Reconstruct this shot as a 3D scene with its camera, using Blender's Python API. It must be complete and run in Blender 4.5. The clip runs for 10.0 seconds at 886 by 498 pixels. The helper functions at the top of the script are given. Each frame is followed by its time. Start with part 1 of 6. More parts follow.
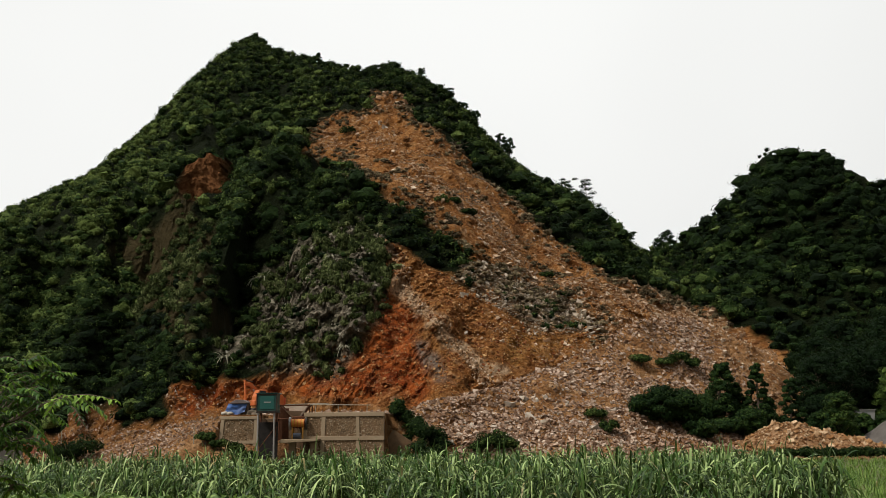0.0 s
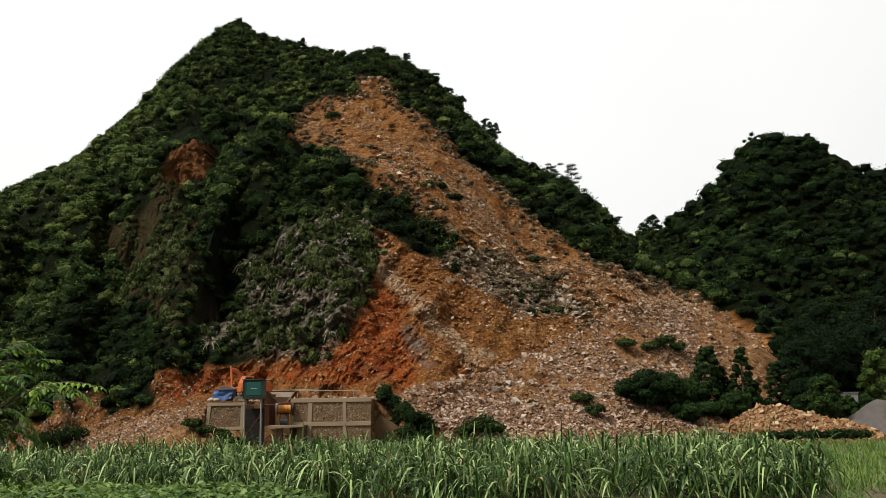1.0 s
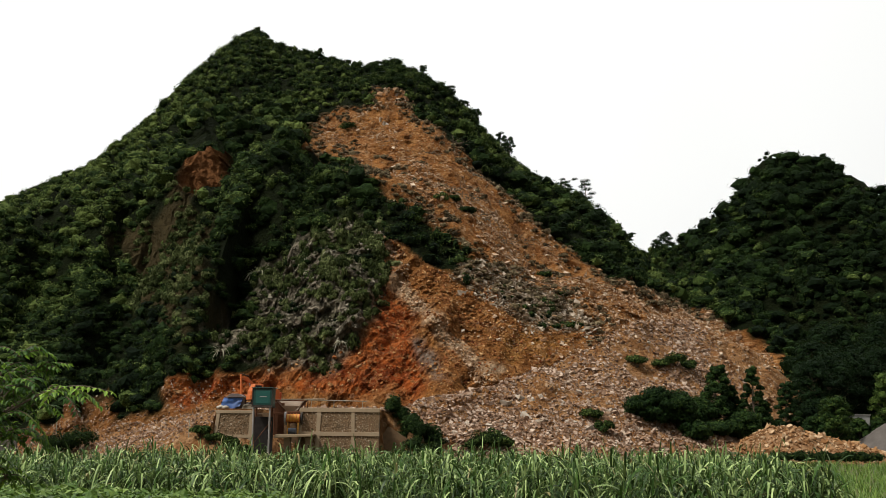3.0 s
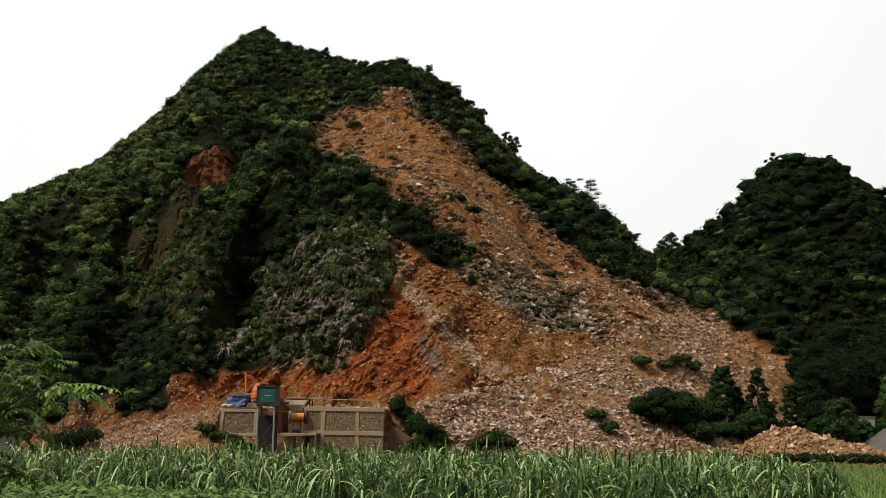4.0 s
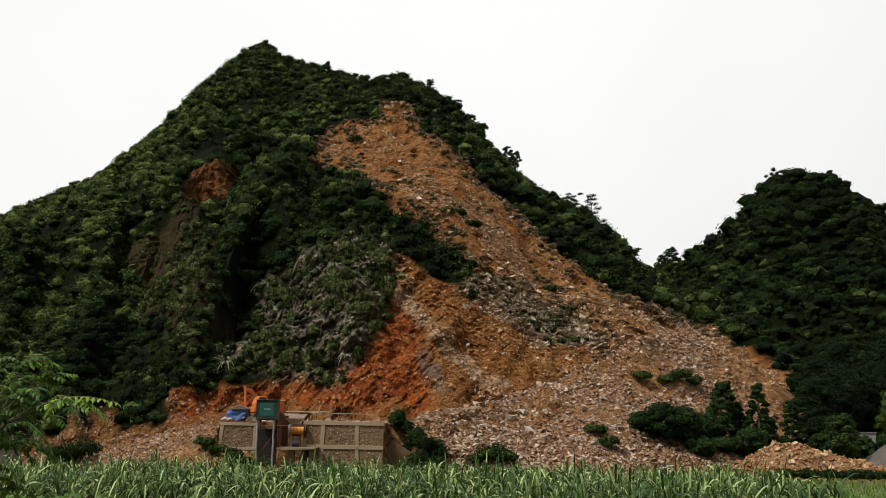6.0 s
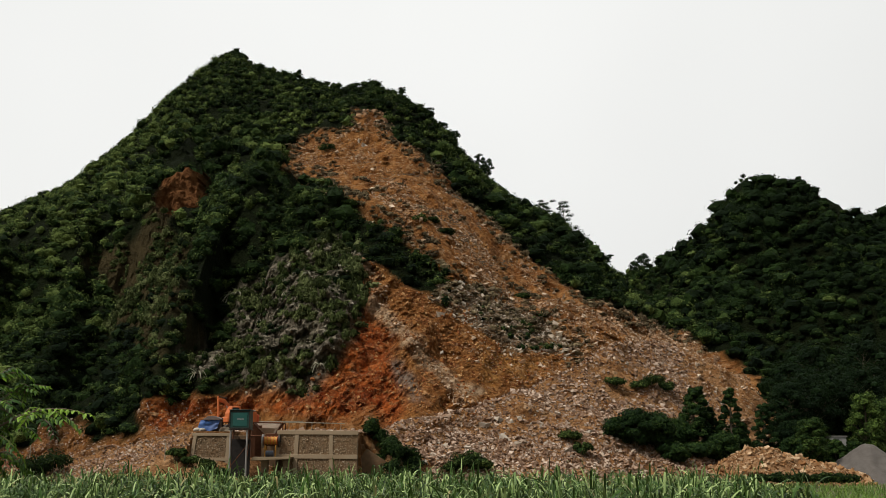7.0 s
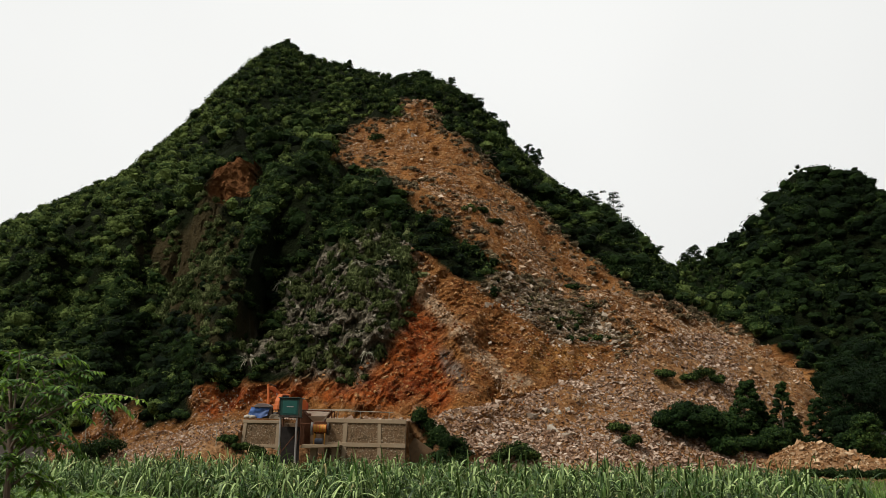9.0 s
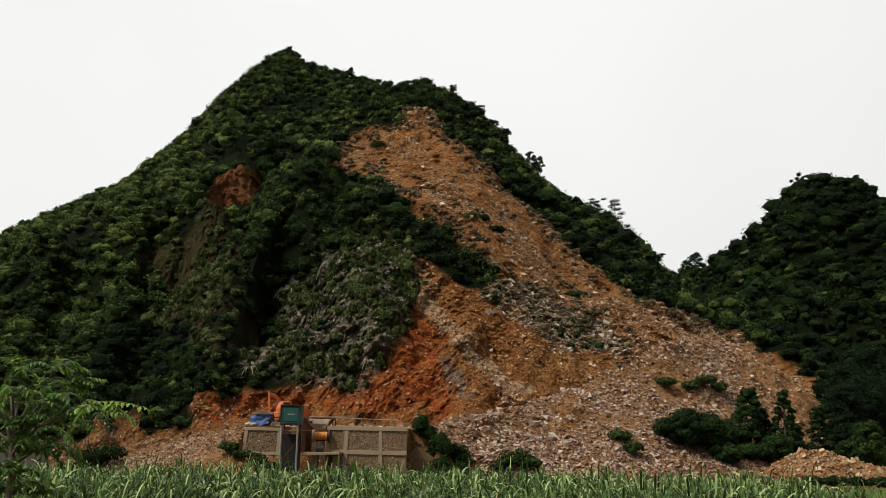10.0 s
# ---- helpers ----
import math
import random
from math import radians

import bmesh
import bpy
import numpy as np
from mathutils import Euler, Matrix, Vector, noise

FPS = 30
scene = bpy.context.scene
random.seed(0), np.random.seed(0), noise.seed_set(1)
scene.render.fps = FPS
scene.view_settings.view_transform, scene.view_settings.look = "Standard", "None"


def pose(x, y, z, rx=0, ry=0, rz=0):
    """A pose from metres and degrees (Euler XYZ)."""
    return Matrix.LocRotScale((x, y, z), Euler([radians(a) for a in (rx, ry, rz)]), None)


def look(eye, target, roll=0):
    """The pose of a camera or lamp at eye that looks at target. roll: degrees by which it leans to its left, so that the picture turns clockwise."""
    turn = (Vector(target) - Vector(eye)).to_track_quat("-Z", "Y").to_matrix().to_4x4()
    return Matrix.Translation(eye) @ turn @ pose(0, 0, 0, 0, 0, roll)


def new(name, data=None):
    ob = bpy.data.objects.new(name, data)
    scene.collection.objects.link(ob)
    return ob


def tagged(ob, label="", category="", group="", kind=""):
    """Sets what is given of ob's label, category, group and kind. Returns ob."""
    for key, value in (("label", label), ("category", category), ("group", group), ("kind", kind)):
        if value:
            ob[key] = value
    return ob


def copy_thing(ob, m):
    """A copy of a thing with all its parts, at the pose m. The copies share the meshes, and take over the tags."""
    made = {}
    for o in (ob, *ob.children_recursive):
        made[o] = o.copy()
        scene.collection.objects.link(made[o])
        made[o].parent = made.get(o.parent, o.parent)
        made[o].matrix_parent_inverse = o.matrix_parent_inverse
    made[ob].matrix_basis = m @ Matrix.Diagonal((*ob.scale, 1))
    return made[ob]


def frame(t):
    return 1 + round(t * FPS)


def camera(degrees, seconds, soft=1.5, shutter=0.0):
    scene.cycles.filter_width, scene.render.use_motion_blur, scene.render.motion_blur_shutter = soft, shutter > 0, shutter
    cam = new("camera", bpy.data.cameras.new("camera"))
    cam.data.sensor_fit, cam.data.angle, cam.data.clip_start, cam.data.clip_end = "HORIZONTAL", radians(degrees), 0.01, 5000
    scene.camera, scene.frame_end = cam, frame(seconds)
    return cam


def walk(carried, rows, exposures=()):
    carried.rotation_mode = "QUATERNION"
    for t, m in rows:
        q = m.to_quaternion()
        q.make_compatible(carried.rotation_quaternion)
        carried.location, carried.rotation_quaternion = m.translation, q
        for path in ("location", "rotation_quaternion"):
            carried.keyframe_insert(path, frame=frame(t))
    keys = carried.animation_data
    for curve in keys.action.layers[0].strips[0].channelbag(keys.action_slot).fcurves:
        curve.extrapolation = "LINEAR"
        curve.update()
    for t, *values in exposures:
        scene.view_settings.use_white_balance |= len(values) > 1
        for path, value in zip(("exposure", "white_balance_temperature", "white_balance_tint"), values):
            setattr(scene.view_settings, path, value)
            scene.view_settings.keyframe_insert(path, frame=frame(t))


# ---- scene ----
# ---- camera ----
cam = camera(46.7, 10.0, soft=0.5)
WALK = [
    (0, pose(0, 0, 3, 100.20, 0.50, 0.00)),
    (0.5, pose(0, 0, 3, 99.66, 1.11, -0.20)),
    (0.75, pose(0, 0, 3, 99.38, 0.90, -0.70)),
    (1, pose(0, 0, 3, 99.38, 0.86, -0.73)),
    (1.5, pose(0, 0, 3, 99.32, 1.10, -0.99)),
    (2, pose(0, 0, 3, 99.92, -0.23, -0.22)),
    (2.5, pose(0, 0, 3, 100.07, -0.34, -0.33)),
    (4, pose(0, 0, 3, 100.05, -0.82, -0.03)),
    (4.5, pose(0, 0, 3, 99.92, -0.53, -0.28)),
    (5, pose(0, 0, 3, 100.57, -0.65, -0.21)),
    (6.5, pose(-0.012, 0, 3, 100.99, -1.22, -0.18)),
    (7, pose(-0.055, 0, 3, 101.28, -0.36, -1.47)),
    (7.5, pose(-0.05, 0, 3, 101.10, -0.18, -0.18)),
    (8, pose(-0.038, 0, 3, 101.00, -1.07, 0.45)),
    (8.5, pose(-0.032, 0, 3, 100.85, -1.09, 1.23)),
    (9, pose(-0.045, 0, 3, 100.70, -1.19, 1.15)),
    (9.5, pose(-0.048, 0, 3, 101.11, -1.21, 1.25)),
    (10, pose(-0.058, 0, 3, 101.11, -1.23, 1.21)),
]
walk(cam, WALK, [(0, -0.02), (1, 0.12), (2.5, 0.15), (4.5, 0.08), (6.5, 0.0), (7, -0.08), (7.5, -0.1), (8, -0.08), (8.5, -0.09), (9, -0.05), (10, -0.04)])

# ---- daylight: a bright overcast sky with a soft high sun ----
world = bpy.data.worlds.new("overcast_sky")
scene.world = world
world.use_nodes = True
wn, wl = world.node_tree.nodes, world.node_tree.links
wn.clear()
w_out = wn.new("ShaderNodeOutputWorld")
w_bg = wn.new("ShaderNodeBackground")
w_sky = wn.new("ShaderNodeTexSky")
w_sky.sky_type = 'NISHITA'
w_sky.sun_disc = False
w_sky.sun_elevation = radians(55)
w_sky.sun_rotation = radians(240)
w_sky.air_density, w_sky.dust_density, w_sky.ozone_density = 1.0, 6.0, 1.0
w_hsv = wn.new("ShaderNodeHueSaturation")
w_hsv.inputs["Saturation"].default_value = 0.12
w_dir = wn.new("ShaderNodeTexCoord")
w_dot = wn.new("ShaderNodeVectorMath")
w_dot.operation = 'DOT_PRODUCT'
w_dot.inputs[1].default_value = Vector((-0.3, 0.55, 0.75)).normalized()
w_glow = wn.new("ShaderNodeMapRange")
w_glow.interpolation_type = 'SMOOTHSTEP'
for k, v in ((1, -0.5), (2, 0.86), (3, 2.1), (4, 10.1)):
    w_glow.inputs[k].default_value = v
w_cloud = wn.new("ShaderNodeTexNoise")
w_cloud.inputs["Scale"].default_value, w_cloud.inputs["Detail"].default_value = 1.6, 3.0
w_soft = wn.new("ShaderNodeMapRange")
for k, v in ((1, 0.3), (2, 0.7), (3, 0.93), (4, 1.04)):
    w_soft.inputs[k].default_value = v
w_lum = wn.new("ShaderNodeMath")
w_lum.operation = 'MULTIPLY'
w_grey = wn.new("ShaderNodeVectorMath")
w_grey.operation = 'SCALE'
w_grey.inputs[0].default_value = (1.0, 1.005, 0.985)
w_mul = wn.new("ShaderNodeMix")
w_mul.data_type = 'RGBA'
w_mul.inputs[0].default_value = 0.9
wl.new(w_dir.outputs["Generated"], w_dot.inputs[0])
wl.new(w_dot.outputs["Value"], w_glow.inputs[0])
wl.new(w_dir.outputs["Generated"], w_cloud.inputs["Vector"])
wl.new(w_cloud.outputs["Fac"], w_soft.inputs[0])
wl.new(w_glow.outputs[0], w_lum.inputs[0])
wl.new(w_soft.outputs[0], w_lum.inputs[1])
wl.new(w_lum.outputs[0], w_grey.inputs["Scale"])
wl.new(w_sky.outputs[0], w_hsv.inputs["Color"])
wl.new(w_hsv.outputs[0], w_mul.inputs[6])
wl.new(w_grey.outputs[0], w_mul.inputs[7])
wl.new(w_mul.outputs[2], w_bg.inputs[0])
wl.new(w_bg.outputs[0], w_out.inputs[0])
w_bg.inputs[1].default_value = 0.1

sun = new("sun", bpy.data.lights.new("sun", 'SUN'))
sun.data.energy, sun.data.angle, sun.data.color = 3.4, radians(8), (1.0, 0.95, 0.88)
sun.matrix_world = look((-66, 2, 108), (0, 40, 0))


# ---- mesh and material helpers ----
def part(name, bm, material, parent=None, label=""):
    """Link a bmesh as one mesh object under a thing or a part."""
    me = bpy.data.meshes.new(name)
    bm.to_mesh(me)
    bm.free()
    if material:
        me.materials.append(material)
    ob = new(name, me)
    ob.parent = parent
    return tagged(ob, label)


def thing(name, x, y, z, rz=0.0, label="", category="", group="", kind=""):
    """An Empty at the base of a thing, which parents its parts."""
    ob = new(name)
    ob.empty_display_size = 0.3
    ob.matrix_basis = pose(x, y, z, 0, 0, rz)
    return tagged(ob, label, category, group, kind)


def raw(name, verts, faces, material, smooth=False, tone=None, parent=None):
    """A mesh from arrays: verts (n, 3) and faces (m, 3 or 4); tone: one float a vertex."""
    verts, faces = np.asarray(verts, dtype=np.float32), np.asarray(faces, dtype=np.int32)
    me = bpy.data.meshes.new(name)
    k = faces.shape[1]
    me.vertices.add(len(verts))
    me.vertices.foreach_set("co", verts.ravel())
    me.loops.add(faces.size)
    me.loops.foreach_set("vertex_index", faces.ravel())
    me.polygons.add(len(faces))
    me.polygons.foreach_set("loop_start", np.arange(0, faces.size, k, dtype=np.int32))
    me.polygons.foreach_set("use_smooth", np.full(len(faces), smooth))
    if tone is not None:
        at = me.attributes.new("tone", 'FLOAT', 'POINT')
        at.data.foreach_set("value", np.asarray(tone, dtype=np.float32))
    me.update(calc_edges=True)
    me.materials.append(material)
    ob = new(name, me)
    ob.parent = parent
    return ob


def box(bm, c, s, rz=0.0, rx=0.0, ry=0.0):
    m = pose(c[0], c[1], c[2], rx, ry, rz) @ Matrix.Diagonal((s[0], s[1], s[2], 1))
    return bmesh.ops.create_cube(bm, size=1.0, matrix=m)["verts"]


def rod(bm, a, b, r0, r1=None, n=8):
    a, b = Vector(a), Vector(b)
    d = b - a
    m = Matrix.Translation((a + b) / 2) @ d.to_track_quat('Z', 'Y').to_matrix().to_4x4()
    bmesh.ops.create_cone(bm, cap_ends=True, segments=n, radius1=r0, radius2=r0 if r1 is None else r1, depth=d.length, matrix=m)


def prism(bm, outline, y0, y1):
    """A plate with an outline in x, z between two depths."""
    lo = [bm.verts.new((x, y0, z)) for x, z in outline]
    hi = [bm.verts.new((x, y1, z)) for x, z in outline]
    bm.faces.new(lo)
    bm.faces.new(hi[::-1])
    for i in range(len(outline)):
        j = (i + 1) % len(outline)
        bm.faces.new((lo[j], lo[i], hi[i], hi[j]))
    bmesh.ops.recalc_face_normals(bm, faces=bm.faces)


def soften(bm, w=0.02, seg=1):
    bmesh.ops.bevel(bm, geom=bm.edges[:], offset=w, segments=seg, affect='EDGES', clamp_overlap=True)
    return bm


def lattice(ix, iy, iz, seed):
    h = (ix * 374761393 + iy * 668265263 + iz * 2147483647 + seed * 974634777).astype(np.int64) & 0xffffffff
    h = ((h ^ (h >> 13)) * 1274126177) & 0xffffffff
    return ((h ^ (h >> 16)) & 0xffff) / 65535.0


def vnoise(x, y, z=None, seed=0):
    """Smooth value noise, -1 to 1."""
    z = np.zeros_like(x) if z is None else z
    ix, iy, iz = (np.floor(v).astype(np.int64) for v in (x, y, z))
    fx, fy, fz = x - ix, y - iy, z - iz
    fx, fy, fz = (v * v * (3 - 2 * v) for v in (fx, fy, fz))
    total = 0
    for a in (0, 1):
        for b in (0, 1):
            for c in (0, 1):
                w = (fx if a else 1 - fx) * (fy if b else 1 - fy) * (fz if c else 1 - fz)
                total = total + w * lattice(ix + a, iy + b, iz + c, seed)
    return total * 2 - 1


def fbm(x, y, z=None, seed=0, octaves=3):
    total, amp = 0, 1.0
    for o in range(octaves):
        k = 2.03 ** o
        total = total + amp * vnoise(x * k, y * k, None if z is None else z * k, seed + o)
        amp *= 0.5
    return total


def blocks3(x, y, z, seed=0):
    """Chance value of the nearest of scattered points, 0 to 1: angular blocks."""
    ix, iy, iz = (np.floor(v).astype(np.int64) for v in (x, y, z))
    best, value = np.full(x.shape, 1e9), np.zeros(x.shape)
    for a in (-1, 0, 1):
        for b in (-1, 0, 1):
            for c in (-1, 0, 1):
                jx, jy, jz = ix + a, iy + b, iz + c
                d = (jx + lattice(jx, jy, jz, seed) - x) ** 2 + (jy + lattice(jx, jy, jz, seed + 1) - y) ** 2 + (jz + lattice(jx, jy, jz, seed + 2) - z) ** 2
                near = d < best
                best, value = np.where(near, d, best), np.where(near, lattice(jx, jy, jz, seed + 3), value)
    return value


class Nodes:
    """A short way to write a node material."""

    def __init__(self, name):
        self.mat = bpy.data.materials.new(name)
        self.mat.use_nodes = True
        self.t = self.mat.node_tree
        self.t.nodes.clear()
        self.out = self.t.nodes.new("ShaderNodeOutputMaterial")
        self.bsdf = self.t.nodes.new("ShaderNodeBsdfPrincipled")
        self.t.links.new(self.bsdf.outputs[0], self.out.inputs[0])
        self.pos = self.t.nodes.new("ShaderNodeTexCoord").outputs["Object"]

    def link(self, a, b):
        self.t.links.new(a, b)

    def noise(self, scale, detail=4.0, rough=0.55, stretch=None, distortion=0.0):
        n = self.t.nodes.new("ShaderNodeTexNoise")
        n.inputs["Scale"].default_value, n.inputs["Detail"].default_value = scale, detail
        n.inputs["Roughness"].default_value, n.inputs["Distortion"].default_value = rough, distortion
        src = self.pos
        if stretch:
            m = self.t.nodes.new("ShaderNodeMapping")
            m.inputs["Scale"].default_value = stretch
            self.link(src, m.inputs[0])
            src = m.outputs[0]
        self.link(src, n.inputs["Vector"])
        return n.outputs["Fac"]

    def cells(self, scale, out="Distance", feature='F1', stretch=None):
        n = self.t.nodes.new("ShaderNodeTexVoronoi")
        n.feature = feature
        n.inputs["Scale"].default_value = scale
        src = self.pos
        if stretch:
            m = self.t.nodes.new("ShaderNodeMapping")
            m.inputs["Scale"].default_value = stretch
            self.link(src, m.inputs[0])
            src = m.outputs[0]
        self.link(src, n.inputs["Vector"])
        return n.outputs[out]

    def ramp(self, fac, stops):
        n = self.t.nodes.new("ShaderNodeValToRGB")
        e = n.color_ramp.elements
        while len(e) < len(stops):
            e.new(0.5)
        for el, (p, c) in zip(e, stops):
            el.position = p
            el.color = (c, c, c, 1) if isinstance(c, (int, float)) else (*c, 1)
        self.link(fac, n.inputs[0])
        return n.outputs[0]

    def mix(self, fac, a, b, mode='MIX'):
        n = self.t.nodes.new("ShaderNodeMix")
        n.data_type, n.blend_type = 'RGBA', mode
        for s, v in ((0, fac), (6, a), (7, b)):
            if isinstance(v, (int, float)):
                n.inputs[s].default_value = v if s == 0 else (v, v, v, 1)
            elif isinstance(v, tuple):
                n.inputs[s].default_value = (*v, 1)
            else:
                self.link(v, n.inputs[s])
        return n.outputs[2]

    def math(self, op, a, b=0.0):
        n = self.t.nodes.new("ShaderNodeMath")
        n.operation = op
        for s, v in ((0, a), (1, b)):
            if isinstance(v, (int, float)):
                n.inputs[s].default_value = v
            else:
                self.link(v, n.inputs[s])
        return n.outputs[0]

    def attr(self, name):
        n = self.t.nodes.new("ShaderNodeAttribute")
        n.attribute_name = name
        return n.outputs["Fac"]

    def island(self):
        return self.t.nodes.new("ShaderNodeNewGeometry").outputs["Random Per Island"]

    def bump(self, height, strength=0.5, dist=0.05, after=None):
        n = self.t.nodes.new("ShaderNodeBump")
        n.inputs["Strength"].default_value, n.inputs["Distance"].default_value = strength, dist
        self.link(height, n.inputs["Height"])
        if after:
            self.link(after, n.inputs["Normal"])
        return n.outputs[0]

    def done(self, color, rough=0.85, normal=None, metal=0.0, spec=0.3):
        for key, v in (("Base Color", color), ("Roughness", rough), ("Metallic", metal), ("Specular IOR Level", spec)):
            if isinstance(v, (int, float)):
                self.bsdf.inputs[key].default_value = v
            elif isinstance(v, tuple):
                self.bsdf.inputs[key].default_value = (*v, 1)
            else:
                self.link(v, self.bsdf.inputs[key])
        if normal:
            self.link(normal, self.bsdf.inputs["Normal"])
        return self.mat


def leaf_material(name, dark, mid, light, translucency=0.25, rough=0.5, dry=None, spec=0.3, gap_shade=0.0):
    """Foliage: tone sets the plant, chance the single leaf; dark specks can paint shaded leaf gaps."""
    n = Nodes(name)
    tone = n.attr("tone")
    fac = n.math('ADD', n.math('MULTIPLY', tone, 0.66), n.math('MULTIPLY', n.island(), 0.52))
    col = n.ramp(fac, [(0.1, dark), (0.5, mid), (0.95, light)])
    if dry:
        col = n.mix(n.ramp(n.island(), [(0.975, 0.0), (0.985, 1.0)]), col, dry)
    col = n.mix(n.ramp(n.noise(0.03, 3), [(0.35, 0.0), (0.7, 0.5)]), col, n.mix(0.5, col, mid))
    if gap_shade:
        # dark specks paint the shade in gaps between leaves
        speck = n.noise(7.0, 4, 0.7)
        col = n.mix(n.ramp(speck, [(0.38, gap_shade), (0.6, 0.0)]), col, dark)
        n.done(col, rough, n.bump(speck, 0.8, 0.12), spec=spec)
    else:
        n.done(col, rough, spec=spec)
    tr = n.t.nodes.new("ShaderNodeBsdfTranslucent")
    n.link(n.mix(0.3, col, light), tr.inputs[0])
    sh = n.t.nodes.new("ShaderNodeMixShader")
    sh.inputs[0].default_value = translucency
    n.link(n.bsdf.outputs[0], sh.inputs[1])
    n.link(tr.outputs[0], sh.inputs[2])
    n.link(sh.outputs[0], n.out.inputs[0])
    return n.mat


def plain(name, c1, c2, scale=3.0, rough=0.7, metal=0.0, bump=0.3, dirt=None, dirt_amount=0.5, spec=0.3):
    """A surface with grain, and dirt at a larger scale."""
    n = Nodes(name)
    grain = n.noise(scale * 6, 5)
    col = n.mix(n.ramp(n.noise(scale, 5), [(0.3, 0.0), (0.7, 1.0)]), c1, c2)
    if dirt:
        col = n.mix(n.ramp(n.noise(scale * 0.5, 6, 0.7), [(0.5 - 0.25 * dirt_amount, 0.0), (0.75, dirt_amount)]), col, dirt)
    col = n.mix(0.25, col, n.mix(grain, (0.0, 0.0, 0.0), col), 'MIX')
    return n.done(col, rough, n.bump(grain, bump, 0.03), metal, spec)


# ---- the lie of the land: crests (x, y, z, slope) and the foot of the cliffs ----
MAIN_CREST = [(-170, 260, 33.7, .40), (-143.4, 275, 50, .40), (-124, 282, 63, .42), (-94.4, 286, 79.2, .47), (-84.7, 288, 86, .49),
              (-79.5, 289, 93, .53), (-67.6, 290, 105, .55), (-61.0, 290, 114, .57), (-55.5, 290, 120.5, .6), (-49.8, 288, 115, .57),
              (-35.6, 282, 109.2, .57), (-22.1, 276, 103.8, .57), (-12.2, 270, 103.5, .57), (-6, 270, 97, .57), (3.2, 270, 86, .55),
              (10.9, 270, 79.5, .52), (19.1, 269, 71, .49), (25.8, 268, 65, .46), (37.3, 266, 56.8, .40), (45.8, 264, 52.6, .38), (53.3, 262, 48.6, .38)]
EAST_CREST = [(55.4, 258, 49.4, .5), (62.9, 254, 51.4, .7), (66.5, 250, 55.6, .8), (72.8, 246, 59.4, .85), (78, 243, 65.6, .85),
              (88.5, 240, 67.4, .85), (95.5, 240, 61, .8), (103, 241, 58.6, .75), (110, 243, 60, .7), (137.1, 250, 61, .7), (160.7, 255, 54.2, .7)]
RAMP_CREST = [(-1.4, 112, 6.0, .48), (4.2, 116, 7.6, .48), (11, 120, 9.6, .48), (18.6, 127, 13.0, .6), (24.9, 134, 16.6, .86), (32.7, 142, 18.7, .9), (39, 148, 18.9, .86), (43.4, 152, 17.2, .8)]
WEST_FAN = [(-44, 116, 1.6, .4), (-34, 112, 3.0, .4), (-26, 108, 4.2, .4), (-22, 105, 4.8, .45)]
# x, y, z of the cliff foot and the steepness above it
CLIFF_FOOT = [(-160, 120, 0, .40), (-80, 128, 1, .45), (-55, 130, 3, .6), (-41, 128, 5, .8), (-33, 126, 6, 1.0), (-23, 124, 7, 1.25), (-12, 122.5, 8, 1.5),
              (-7, 120, 7, 1.05), (1, 119, 7.5, .92), (15, 126, 10.5, .85), (25, 136, 14.5, .8), (46, 150, 16, .8), (60, 140, 10, 1.2), (170, 130, 0, 1.2)]


def crest_height(x, y, crest, step=1.6, west=1.0, east=1.0):
    """Height of the slopes that fall away on all sides from a crest line."""
    c = np.array(crest, dtype=float)
    run = np.concatenate([[0], np.cumsum(np.hypot(np.diff(c[:, 0]), np.diff(c[:, 1])))])
    at = np.linspace(0, run[-1], int(run[-1] / step) + 2)
    px, py, pz, ps = (np.interp(at, run, c[:, k]) for k in range(4))
    h = np.full_like(x, -1e3)
    for i in range(len(at)):
        dx = x - px[i]
        h = np.maximum(h, pz[i] - ps[i] * np.hypot(np.where(dx < 0, west, east) * dx, y - py[i]))
    return h


def smooth_min(a, b, k):
    h = np.clip(0.5 + 0.5 * (b - a) / k, 0, 1)
    return b * (1 - h) + a * h - k * h * (1 - h)


def buttress(x, y):
    """Ribs of rock that swell slowly eastwards and break off in a steep east face."""
    u = (x + 0.22 * (y - 130) + 6 * vnoise(y / 28, x / 40, seed=13) + 2 * vnoise(y / 9, x / 9, seed=14)) / 15.5
    s = u - np.floor(u)
    return np.where(s < 0.8, s / 0.8, (1 - s) / 0.2) - 0.5


